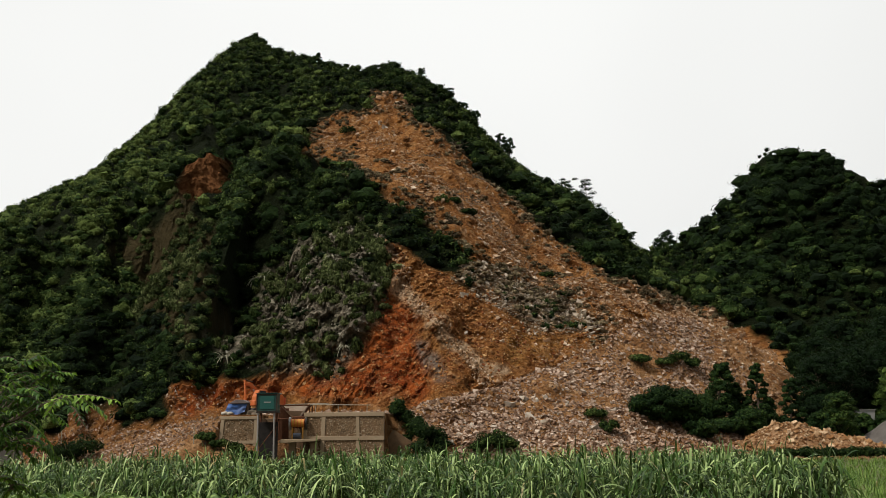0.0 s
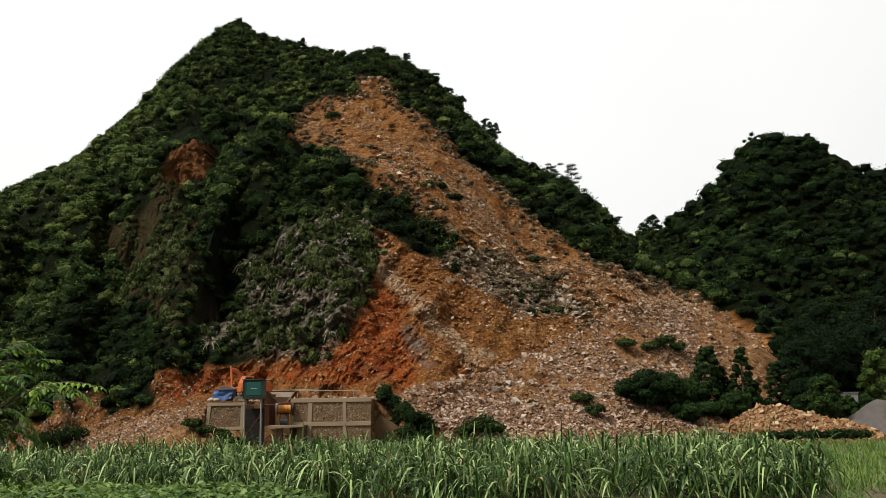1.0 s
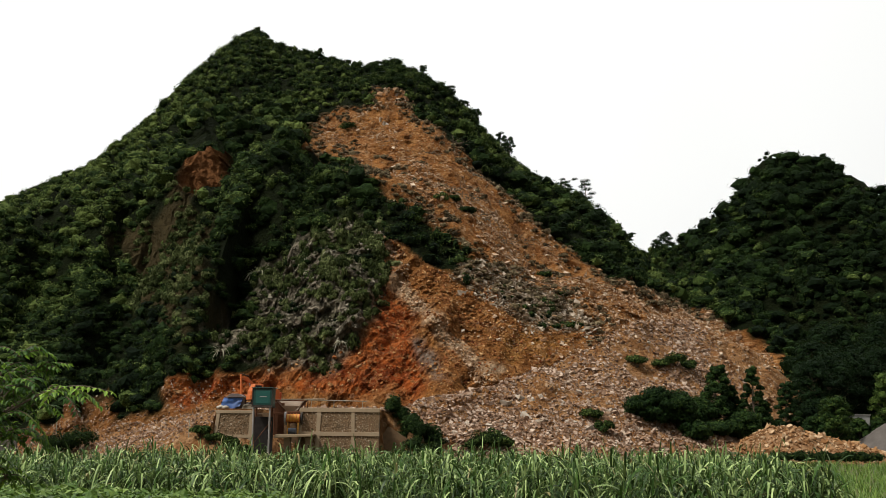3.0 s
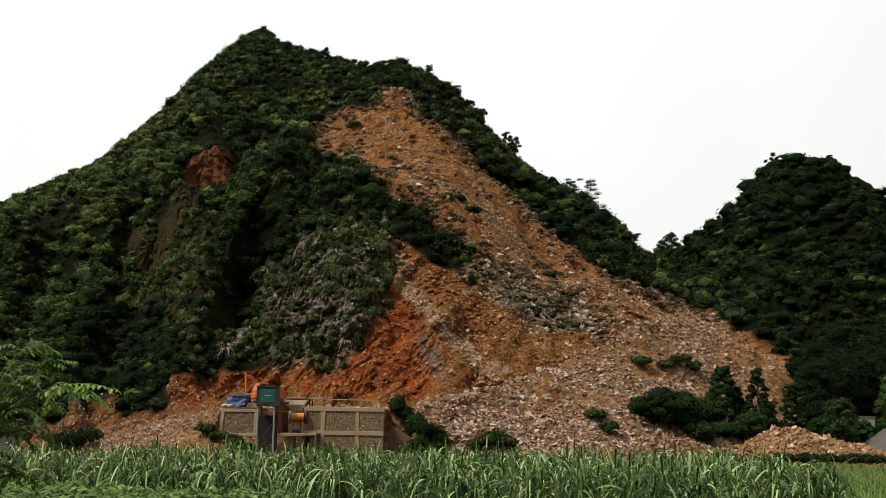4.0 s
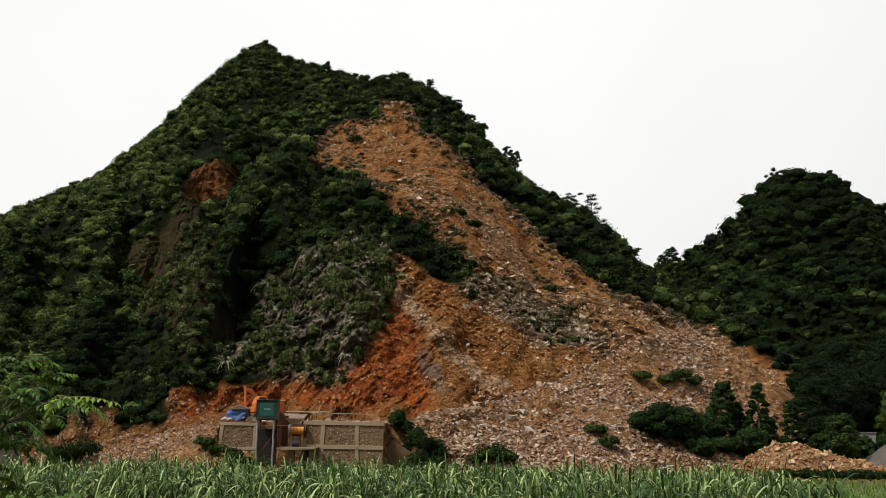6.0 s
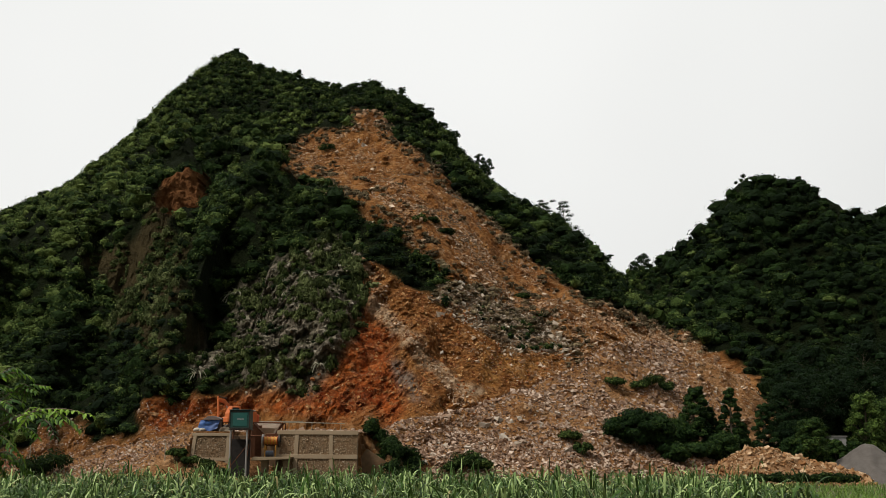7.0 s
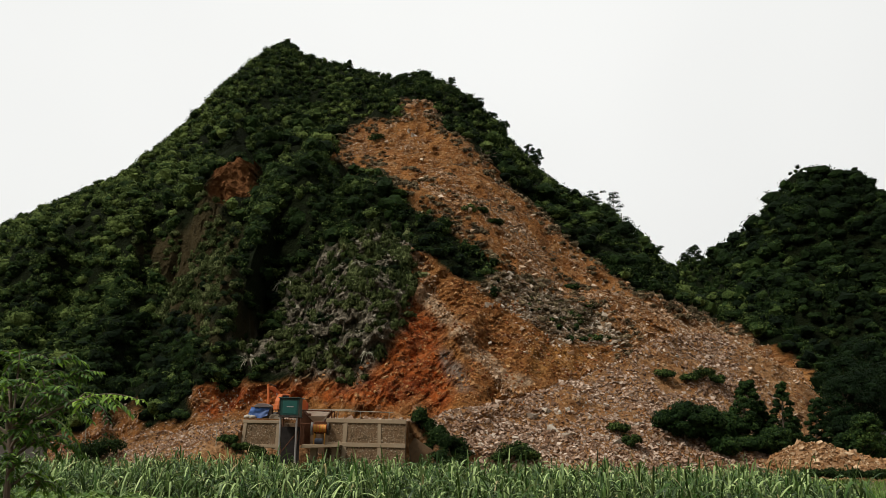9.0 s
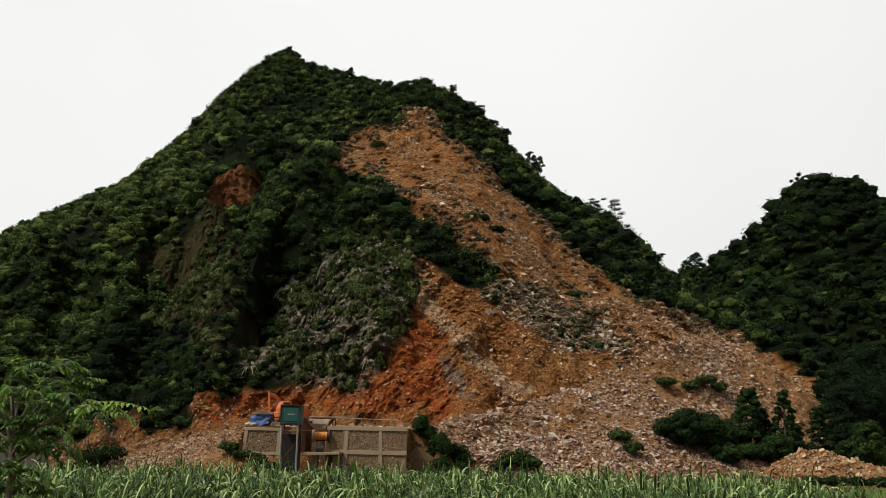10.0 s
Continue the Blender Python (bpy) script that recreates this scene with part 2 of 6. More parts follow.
def land(x, y):
    """Height of the ground of the hills at x, y."""
    x, y = np.asarray(x, dtype=float), np.asarray(y, dtype=float)
    near = np.clip((265 - y) / 40, 0, 1)
    wx, wy = x + 3 * near * vnoise(x / 17, y / 17, seed=3), y + 4 * near * vnoise(x / 15, y / 15, seed=4)
    top = np.maximum(crest_height(wx, wy, MAIN_CREST, west=3.2, east=1.8), crest_height(wx, wy, EAST_CREST, west=1.3, east=1.3))
    flank = 9.0 * np.clip((-30 - x) / 30, 0, 1) + (6.5 - 1.8 * np.clip((x - 18) / 12, 0, 1)) * np.clip((x - 2) / 12, 0, 1) * np.clip((60 - x) / 10, 0, 1)
    top = top - near * flank
    saw = buttress(x, y) * np.maximum(np.clip((-14 - x) / 8, 0, 1), 2.0 * np.clip((x - 62) / 10, 0, 1))
    top = top + near * 5.0 * saw
    top = top + near * (3.2 * vnoise(x / 26, y / 26, seed=5) + 1.6 * vnoise(x / 11, y / 11, seed=6))
    fold = np.abs(vnoise(x / 9 + 0.3 * vnoise(y / 12, x / 12, seed=16), y / 34, seed=15))
    top = top + near * np.clip((x - 60) / 10, 0, 1) * (5.5 * np.minimum(fold, 0.5) - 2.2)
    f = np.array(CLIFF_FOOT, dtype=float)
    yf, zf, sl = (np.interp(x, f[:, 0], f[:, k]) for k in (1, 2, 3))
    wobble = 2.2 * vnoise(x / 9, y / 30, seed=7) + 1.0 * vnoise(x / 4, y / 18, seed=8)
    back = y - yf + wobble
    back = back + 6.0 * saw * np.clip((-27 - x) / 6, 0, 1)
    recess = np.clip((x + 31.5) / 1.5, 0, 1) * np.clip((-16.5 - x) / 7, 0, 1)
    back = back - 7.0 * np.clip((x + 51) / 1.5, 0, 1) * np.clip((-34 - x) / 9, 0, 1) * np.clip((back - 7) / 5, 0, 1) * np.clip((52 - back) / 12, 0, 1)
    back = back - 13.0 * recess * np.clip((back - 8) / 6, 0, 1) * np.clip((44 - back) / 14, 0, 1)
    cliff = zf + sl * back + 0.8 * np.maximum(0, back - 40)
    h = smooth_min(top, cliff, 4.0)
    fan = np.maximum(crest_height(x, y, RAMP_CREST, 0.8), crest_height(x, y, WEST_FAN, 0.8))
    fan = fan + 0.5 * vnoise(x / 5, y / 5, seed=9) + 0.35 * vnoise(x / 2, y / 2, seed=10)
    terrace = 5.0 - 0.5 * np.maximum(0, -21.2 - x) - 0.5 * np.maximum(0, x + 4.5) - np.where((x > -21.3) & (x < -2.9), 30, 0.7) * np.maximum(0, np.where((x > -17.9) & (x < -13.3), 104.5, np.where(x > -5.5, 103.4, 100.7)) - y)
    h = np.maximum(np.maximum(h, fan), terrace)
    rough = 0.35 * vnoise(x / 2.6, y / 2.6, seed=11) + 0.2 * vnoise(x / 1.1, y / 1.1, seed=12)
    flat_part = (terrace > h - 0.6) & (y > 100.6) & (x < -4)
    return np.maximum(h + np.where(flat_part, 0.1, 1.0) * rough, -0.4)


# ---- masks: outlines on the hillside, in x and height ----
SLIDE = [(-28.1, 63.9), (-28.4, 70.1), (-24.9, 74.4), (-15.6, 73.8), (-14.9, 78.6), (-9.4, 79.3), (-8.2, 75.4), (-1.6, 66.3), (5.4, 57.6), (11.2, 51.6), (15.5, 43.3),
         (20.1, 37.4), (24.2, 31.9), (28, 27.6), (32.4, 28.2), (34.1, 26.2), (46.4, 29), (52, 27), (54, 24.5), (56, 22.5), (58.5, 18.6), (57.2, 13.5), (46.7, 5.4), (40, -1), (-60, -1), (-46, 3),
         (-45.4, 5.7), (-42.2, 6.6), (-39.2, 4.4), (-33.3, 4.3), (-32.8, 7.3), (-30.7, 9.1), (-27.2, 9.1), (-24.4, 9.6), (-21.6, 10.6), (-19.3, 10.1),
         (-15.1, 11), (-12.1, 10.5), (-10.9, 12.3), (-8.7, 15.3), (-7.6, 18.5), (-6.8, 23.7), (-7.9, 29.6), (-6.4, 28.6), (-3.1, 26), (0, 24.4), (3, 22.3), (6, 21.2),
         (8.9, 18.5), (12.6, 16.2), (15.6, 16.6), (19.2, 16.5), (20.8, 17.8), (18.6, 20.6), (14.7, 22.5), (9.4, 23.7), (5.4, 24.8), (1.5, 30.2), (-1.8, 33.7), (-5.2, 35.1),
         (-8, 38.9), (-11.9, 42.1), (-19.6, 52.3), (-26.6, 58.8)]
DEBRIS = [(2, 23.0), (4.4, 26.5), (9.4, 25.2), (14.7, 23.4), (18.6, 21.2), (21.4, 17.8), (19.2, 16.3), (15.6, 16.4), (12.6, 16), (8.9, 18.2), (6, 20.8)]
PALE_SCREE = [(-6.7, 21.9), (-3.6, 18.6), (-1.4, 16.1), (1.4, 12.3), (3.5, 10.3), (5.5, 9.7), (6.9, 10.3), (3.5, 12.5), (0.7, 16), (-2.2, 18.9), (-6, 23.2)]
GREY_FACE = [(-3.1, 13.9), (-2, 13.8), (-0.2, 11.2), (0.8, 8.8), (-0.9, 8.8), (-2.3, 10.9)]
DEEP_RED = [(-11.6, 12.3), (-7.9, 18.5), (-6.9, 24), (-5.9, 20.3), (-3.1, 15.4), (-1.9, 8.8), (-5, 6.8), (-32, 6), (-32, 9), (-24, 9.4), (-12.1, 10.4)]
GOLD = [(9.5, 16.3), (12.6, 15.5), (15, 15.8), (19.8, 16.1), (23.5, 17.1), (16.8, 13.2), (12.9, 12.0), (8, 12.3)]
PROW = [(-26.8, 27.6), (-18.4, 31.7), (-11.8, 33.9), (-7.4, 30.6), (-7.2, 22.8), (-9.9, 14.6), (-12.5, 11), (-19.7, 10.9), (-28.3, 12.3), (-30.7, 16.2),
        (-27.1, 19.1)]
DARK_CLIFF = [(-56.5, 35.7), (-47, 41.2), (-42.4, 43.9), (-36.7, 36.9), (-32.5, 15.3), (-47.2, 20.3)]
CAVE = [(-53, 63.4), (-47.4, 64.4), (-44.9, 57.5), (-49.1, 54.7)]
RED_CLIFF = [(-46.5, 46), (-46.9, 52.6), (-44.5, 54.4), (-40, 53.8), (-39.5, 46), (-42.5, 43.6)]
CUT = [(-7.9, 29.6), (-6.4, 28.6), (-3.1, 26), (0, 24.4), (3, 22.3), (6, 21.2), (8.9, 18.5), (12.6, 16.2), (15.6, 16.6), (20.6, 16.7), (15.7, 12), (4.4, 8), (-1.4, 6.2), (-19.3, 7.4), (-32.4, 5.1),
       (-43.1, 3.2), (-45.7, 5.7), (-42.2, 6.6), (-39.2, 4.4), (-33.3, 4.3), (-32.8, 7.3), (-30.7, 9.1), (-27.2, 9.1), (-24.4, 9.6), (-21.6, 10.6), (-19.3, 10.1),
       (-15.1, 11), (-12.1, 10.5), (-10.9, 12.3), (-8.7, 15.3), (-7.6, 18.5), (-6.8, 23.7)]


def inside(x, z, outline, soft=1.0, ragged=0.0, y=None, grain=3.0):
    """1 inside an outline, 0 outside, with a soft and ragged edge."""
    p = np.array(outline, dtype=float)
    q = np.roll(p, -1, axis=0)
    odd, near = np.zeros(x.shape, bool), np.full(x.shape, 1e9)
    for (ax, az), (bx, bz) in zip(p, q):
        if az != bz:
            odd ^= ((az > z) != (bz > z)) & (x < (bx - ax) * (z - az) / (bz - az) + ax)
        l2 = (bx - ax) ** 2 + (bz - az) ** 2 + 1e-9
        t = np.clip(((x - ax) * (bx - ax) + (z - az) * (bz - az)) / l2, 0, 1)
        near = np.minimum(near, np.hypot(x - ax - t * (bx - ax), z - az - t * (bz - az)))
    d = np.where(odd, near, -near)
    if ragged:
        d = d + ragged * fbm(x / grain, z / grain, None if y is None else y / grain, seed=21, octaves=2)
    return np.clip(0.5 + d / soft, 0, 1)


def covers(x, y, z):
    """How far each point of the hillside is bare, bare rock, dark cliff, red cliff, fresh cut, loose rubble."""
    front = (y < 262) & ~((x > 54) & (z > 22))
    bare = np.maximum(inside(x, z, SLIDE, 1.2, 1.4, y), inside(x, z, DEBRIS, 1.2, 1.0, y) * (y < 165)) * front
    prow = inside(x, z, PROW, 2.0, 1.6, y) * (y < 160)
    dark = inside(x, z, DARK_CLIFF, 3.0, 3.0, y, 5.0) * (y < 200)
    red = inside(x, z, RED_CLIFF, 1.0, 0.8, y) * (y < 210)
    cut = inside(x, z, CUT, 1.6, 1.2, y) * (y < 165)
    fan = np.maximum(crest_height(x, y, RAMP_CREST, 0.8), crest_height(x, y, WEST_FAN, 0.8))
    loose = np.clip((fan - z + 1.6) / 1.5, 0, 1)
    loose = np.maximum(loose, np.clip((111 - y) / 4, 0, 1) * np.clip((7 - z) / 2, 0, 1)) * bare
    cut = cut * (1 - 0.3 * np.clip((x - 1) / 7, 0, 1)) * (1 - 0.75 * np.clip((-31 - x) / 4, 0, 1))
    return bare, prow, dark, red, cut * (1 - loose), loose


def earths(x, y, z):
    """How far the bare ground is pale scree, bare grey rock, deep red clay, golden clay, grey debris."""
    low = y < 165
    return (inside(x, z, PALE_SCREE, 1.2, 0.8, y, 1.5) * low, inside(x, z, GREY_FACE, 0.8, 0.5, y, 1.5) * low, inside(x, z, DEEP_RED, 2.5, 1.4, y) * low,
            inside(x, z, GOLD, 2.0, 1.2, y) * low, inside(x, z, DEBRIS, 1.5, 1.2, y) * low)


# ---- materials ----
def hill_material():
    n = Nodes("hillside")
    bare, prow, dark, red, cut, loose = (n.attr(k) for k in ("bare", "prow", "dark", "red", "cut", "loose"))
    big, mid, fine = n.noise(0.12, 4), n.noise(0.7, 5, 0.6), n.noise(5.0, 6, 0.65)
    chips = n.cells(1.8, "Color")
    chip_v = n.ramp(n.cells(1.8), [(0.0, 1.0), (0.6, 0.0)])
    # near-black ground: the shade between bushes put into its colour
    gap_ground = n.mix(mid, (0.004, 0.007, 0.002), (0.012, 0.017, 0.005))
    soil = n.mix(n.ramp(big, [(0.35, 0.0), (0.65, 1.0)]), (0.24, 0.085, 0.02), (0.43, 0.19, 0.053))
    soil = n.mix(n.ramp(n.noise(0.5, 6, 0.7, (1.0, 0.22, 0.22)), [(0.42, 0.0), (0.62, 1.0)]), soil, (0.12, 0.044, 0.013))
    soil = n.mix(n.ramp(mid, [(0.45, 0.0), (0.75, 0.8)]), soil, (0.29, 0.15, 0.052))
    pale, bedrock, deep, gold, debris = (n.attr(k) for k in ("pale", "bedrock", "deep", "gold", "debris"))
    patch = n.ramp(n.noise(0.35, 5, 0.6), [(0.35, 0.0), (0.65, 1.0)])
    orange = n.mix(patch, (0.17, 0.058, 0.015), (0.35, 0.15, 0.042))
    orange = n.mix(deep, orange, n.mix(patch, (0.21, 0.030, 0.005), (0.46, 0.115, 0.022)))
    orange = n.mix(gold, orange, n.mix(patch, (0.28, 0.11, 0.02), (0.47, 0.24, 0.065)))
    orange = n.mix(n.ramp(n.noise(1.4, 6, 0.7), [(0.54, 0.0), (0.68, 0.8)]), orange, (0.52, 0.30, 0.13))
    rubble = n.mix(n.ramp(mid, [(0.35, 0.0), (0.65, 1.0)]), (0.26, 0.115, 0.042), (0.43, 0.25, 0.12))
    grey = n.mix(n.ramp(n.noise(0.9, 6, 0.7), [(0.35, 0.0), (0.62, 1.0)]), (0.04, 0.034, 0.022), (0.34, 0.29, 0.215))
    grey = n.mix(n.ramp(n.noise(0.4, 4), [(0.5, 0.0), (0.7, 0.7)]), grey, (0.07, 0.075, 0.03))
    brown = n.mix(n.noise(1.1, 6, 0.7, (1, 1, 0.3)), (0.025, 0.02, 0.009), (0.09, 0.068, 0.03))
    ochre = n.mix(n.noise(0.8, 6, 0.7, (1.6, 1.6, 0.25)), (0.08, 0.028, 0.01), (0.36, 0.165, 0.065))
    col = n.mix(bare, gap_ground, soil)
    col = n.mix(cut, col, orange)
    streaks = n.ramp(n.noise(0.9, 6, 0.7, (1.0, 0.5, 0.5)), [(0.3, 0.2), (0.6, 1.0)])
    col = n.mix(n.math('MULTIPLY', pale, streaks), col, (0.60, 0.45, 0.29))
    col = n.mix(n.math('MULTIPLY', bedrock, streaks), col, (0.21, 0.18, 0.15))
    col = n.mix(debris, col, n.mix(mid, (0.10, 0.075, 0.045), (0.22, 0.175, 0.12)))
    col = n.mix(loose, col, rubble)
    col = n.mix(prow, col, grey)
    col = n.mix(dark, col, brown)
    seams = n.ramp(n.cells(0.8, "Distance", 'DISTANCE_TO_EDGE', (1.0, 1.0, 0.5)), [(0.0, 0.75), (0.13, 0.0)])
    col = n.mix(n.math('MULTIPLY', seams, prow), col, (0.022, 0.02, 0.012))
    col = n.mix(red, col, ochre)
    scree = n.mix(0.6, col, n.ramp(chips, [(0.0, (0.05, 0.021, 0.009)), (0.3, (0.18, 0.073, 0.024)), (0.62, (0.33, 0.155, 0.055)), (0.85, (0.50, 0.32, 0.17)), (1.0, (0.66, 0.54, 0.40))]))
    sown = n.ramp(n.noise(0.3, 5, 0.7, (1.0, 0.4, 0.4)), [(0.36, 0.25), (0.58, 0.95)])
    fresh = n.math('SUBTRACT', 1.0, n.math('MULTIPLY', cut, 0.65))
    col = n.mix(n.math('MULTIPLY', n.math('MULTIPLY', bare, fresh), sown), col, scree)
    h = n.math('ADD', n.math('MULTIPLY', fine, 0.5), n.math('MULTIPLY', chip_v, 0.5))
    crag = n.cells(0.9, "Distance", 'F1', (1.0, 1.0, 0.55))
    crack = n.ramp(n.cells(0.7, "Distance", 'DISTANCE_TO_EDGE', (1.0, 1.0, 0.6)), [(0.0, 0.0), (0.16, 1.0)])
    broken = n.math('ADD', n.noise(1.6, 8, 0.75), n.math('MULTIPLY', crag, 0.3))
    col = n.mix(n.math('MULTIPLY', n.math('SUBTRACT', 1.0, crack), n.math('MULTIPLY', cut, 0.5)), col, (0.06, 0.018, 0.006))
    return n.done(col, 0.95, n.bump(h, 1.0, 0.7, n.bump(broken, 1.0, 0.9, n.bump(mid, 0.6, 0.6))), spec=0.05)


HILL = hill_material()
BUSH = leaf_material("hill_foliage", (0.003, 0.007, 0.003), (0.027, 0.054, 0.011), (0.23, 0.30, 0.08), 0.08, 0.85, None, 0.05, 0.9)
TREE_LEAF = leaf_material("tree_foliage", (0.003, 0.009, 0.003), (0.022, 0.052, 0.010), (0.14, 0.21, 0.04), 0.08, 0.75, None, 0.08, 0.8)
# the pale end of the cane colours includes painted sky sheen
CANE_LEAF = leaf_material("cane_leaf", (0.006, 0.020, 0.002), (0.034, 0.082, 0.009), (0.40, 0.51, 0.20), 0.1, 0.45, (0.33, 0.28, 0.13), 0.15)
RICE_LEAF = leaf_material("short_grass_leaf", (0.02, 0.055, 0.006), (0.075, 0.15, 0.018), (0.21, 0.31, 0.06), 0.2, 0.5, (0.34, 0.30, 0.12))
CROP_LEAF = leaf_material("crop_leaf", (0.018, 0.045, 0.007), (0.07, 0.14, 0.02), (0.22, 0.31, 0.07), 0.25, 0.5)
OUTCROP_LEAF = leaf_material("outcrop_foliage", (0.008, 0.013, 0.003), (0.05, 0.07, 0.017), (0.24, 0.27, 0.11), 0.1, 0.8, None, 0.06, 0.8)
DRY_BRUSH = leaf_material("dry_brush", (0.03, 0.022, 0.012), (0.10, 0.075, 0.038), (0.24, 0.19, 0.11), 0.05, 0.8, None, 0.1)
NEAR_LEAF = leaf_material("near_tree_leaf", (0.008, 0.028, 0.005), (0.035, 0.095, 0.010), (0.26, 0.42, 0.05), 0.3, 0.5, None, 0.2)


def bark_material(name, c1, c2):
    n = Nodes(name)
    g = n.noise(14, 6, 0.65, (1, 1, 0.2))
    col = n.mix(g, c1, c2)
    col = n.mix(n.ramp(n.noise(2.5, 4), [(0.5, 0.0), (0.75, 0.6)]), col, (0.16, 0.17, 0.11))
    return n.done(col, 0.9, n.bump(g, 0.7, 0.03))


BARK = bark_material("bark", (0.05, 0.035, 0.025), (0.17, 0.13, 0.09))


def stone_material(name, a, b, c, stain=(0.30, 0.13, 0.05)):
    """Broken stone: the tone of each piece by chance, earth in the hollows."""
    n = Nodes(name)
    col = n.ramp(n.island(), [(0.0, a), (0.5, b), (1.0, c)])
    col = n.mix(n.ramp(n.noise(1.3, 5, 0.65), [(0.45, 0.0), (0.72, 0.75)]), col, stain)
    g = n.noise(9, 6, 0.65)
    col = n.mix(0.35, col, n.mix(g, (0.05, 0.04, 0.03), col))
    return n.done(col, 0.9, n.bump(g, 0.6, 0.05), spec=0.2)


STONE = stone_material("broken_limestone", (0.09, 0.048, 0.027), (0.29, 0.185, 0.12), (0.64, 0.51, 0.40), (0.25, 0.12, 0.055))
GREY_STONE = stone_material("grey_limestone", (0.24, 0.18, 0.12), (0.40, 0.34, 0.265), (0.60, 0.55, 0.49), (0.27, 0.17, 0.08))
DEBRIS_STONE = stone_material("grey_debris", (0.17, 0.125, 0.08), (0.36, 0.29, 0.21), (0.62, 0.54, 0.44), (0.22, 0.14, 0.07))
PILE_STONE = stone_material("quarried_stone", (0.17, 0.078, 0.026), (0.37, 0.205, 0.088), (0.58, 0.43, 0.27), (0.34, 0.15, 0.05))
WALL_STONE = stone_material("wall_stone", (0.19, 0.118, 0.06), (0.33, 0.235, 0.14), (0.50, 0.41, 0.30), (0.24, 0.14, 0.06))
SLIDE_STONE = stone_material("slide_stone", (0.19, 0.095, 0.042), (0.40, 0.25, 0.14), (0.66, 0.53, 0.39), (0.26, 0.12, 0.042))
CUT_STONE = stone_material("cut_stone", (0.15, 0.040, 0.009), (0.36, 0.14, 0.035), (0.58, 0.36, 0.16), (0.20, 0.05, 0.01))
ROCK = stone_material("weathered_rock", (0.045, 0.038, 0.025), (0.16, 0.14, 0.10), (0.42, 0.38, 0.30), (0.05, 0.055, 0.02))
GRAVEL = plain("grey_gravel", (0.085, 0.074, 0.064), (0.12, 0.105, 0.092), 1.2, 0.95, 0, 0.8, (0.12, 0.11, 0.10), 0.4)
CONCRETE = plain("old_concrete", (0.28, 0.20, 0.12), (0.38, 0.29, 0.185), 0.9, 0.9, 0, 0.5, (0.16, 0.12, 0.08), 0.6)
MORTAR = plain("rubble_mortar", (0.12, 0.08, 0.045), (0.20, 0.14, 0.08), 2.5, 0.95, 0, 0.8, (0.22, 0.10, 0.04), 0.5)
GREEN_STEEL = plain("green_painted_steel", (0.012, 0.055, 0.045), (0.018, 0.075, 0.062), 1.0, 0.5, 0, 0.1, (0.03, 0.035, 0.03), 0.5)
RUST = plain("rusty_steel", (0.10, 0.035, 0.015), (0.19, 0.075, 0.03), 2.2, 0.85, 0.2, 0.5, (0.03, 0.02, 0.015), 0.6)
ORANGE_PAINT = plain("orange_machine_paint", (0.55, 0.12, 0.025), (0.65, 0.17, 0.04), 1.3, 0.5, 0, 0.1, (0.20, 0.09, 0.05), 0.5)
YELLOW_PAINT = plain("yellow_machine_paint", (0.55, 0.25, 0.03), (0.66, 0.33, 0.05), 1.3, 0.55, 0, 0.1, (0.20, 0.11, 0.05), 0.5)
DARK_STEEL = plain("dark_steel", (0.02, 0.02, 0.02), (0.05, 0.045, 0.04), 2.0, 0.6, 0.4, 0.3, (0.10, 0.06, 0.035), 0.5)
GREY_STEEL = plain("galvanised_steel", (0.32, 0.31, 0.29), (0.45, 0.44, 0.42), 2.0, 0.55, 0.5, 0.2, (0.2, 0.14, 0.1), 0.5)
BLUE_PAINT = plain("blue_painted_sheet", (0.03, 0.10, 0.32), (0.05, 0.15, 0.42), 1.5, 0.5, 0, 0.15, (0.16, 0.13, 0.10), 0.5)
BRICK = plain("red_brick", (0.28, 0.09, 0.05), (0.40, 0.16, 0.09), 2.5, 0.9, 0, 0.5, (0.12, 0.07, 0.05), 0.5)
WHITE_WALL = plain("whitewashed_wall", (0.32, 0.32, 0.30), (0.42, 0.41, 0.39), 1.0, 0.9, 0, 0.3, (0.25, 0.24, 0.21), 0.6)
BAMBOO = plain("weathered_pole", (0.28, 0.24, 0.17), (0.42, 0.38, 0.29), 4.0, 0.8, 0, 0.4, (0.14, 0.12, 0.09), 0.5)
WINDOW_GLASS = plain("dark_glass", (0.01, 0.014, 0.015), (0.02, 0.025, 0.025), 1.0, 0.08, 0, 0.0, None, 0, 0.6)


def field_material():
    n = Nodes("field_soil")
    a, b = n.noise(0.25, 5), n.noise(6, 6, 0.65)
    col = n.mix(n.ramp(a, [(0.4, 0.0), (0.6, 1.0)]), (0.05, 0.06, 0.02), (0.13, 0.09, 0.05))
    col = n.mix(n.ramp(b, [(0.35, 0.0), (0.7, 1.0)]), col, n.mix(0.5, col, (0.05, 0.035, 0.02)))
    return n.done(col, 0.95, n.bump(b, 0.8, 0.08))


FIELD = field_material()


# ---- ground sheet and hills ----
def build_ground():
    ring = [0, 60, 140, 300, 700, 1800, 4000]
    verts, faces = [(0, 60, 0)], []
    for r in ring[1:]:
        verts += [(r * math.cos(a), 60 + r * math.sin(a), 0) for a in np.linspace(0, 2 * math.pi, 48, endpoint=False)]
    bm = bmesh.new()
    vs = [bm.verts.new(v) for v in verts]
    for j in range(48):
        bm.faces.new((vs[0], vs[1 + j], vs[1 + (j + 1) % 48]))
        for k in range(len(ring) - 2):
            a, b = 1 + 48 * k, 1 + 48 * (k + 1)
            bm.faces.new((vs[a + j], vs[b + j], vs[b + (j + 1) % 48], vs[a + (j + 1) % 48]))
    tagged(part("ground", bm, FIELD), "flat valley floor of dark field soil", "ground", kind="structure")


build_ground()

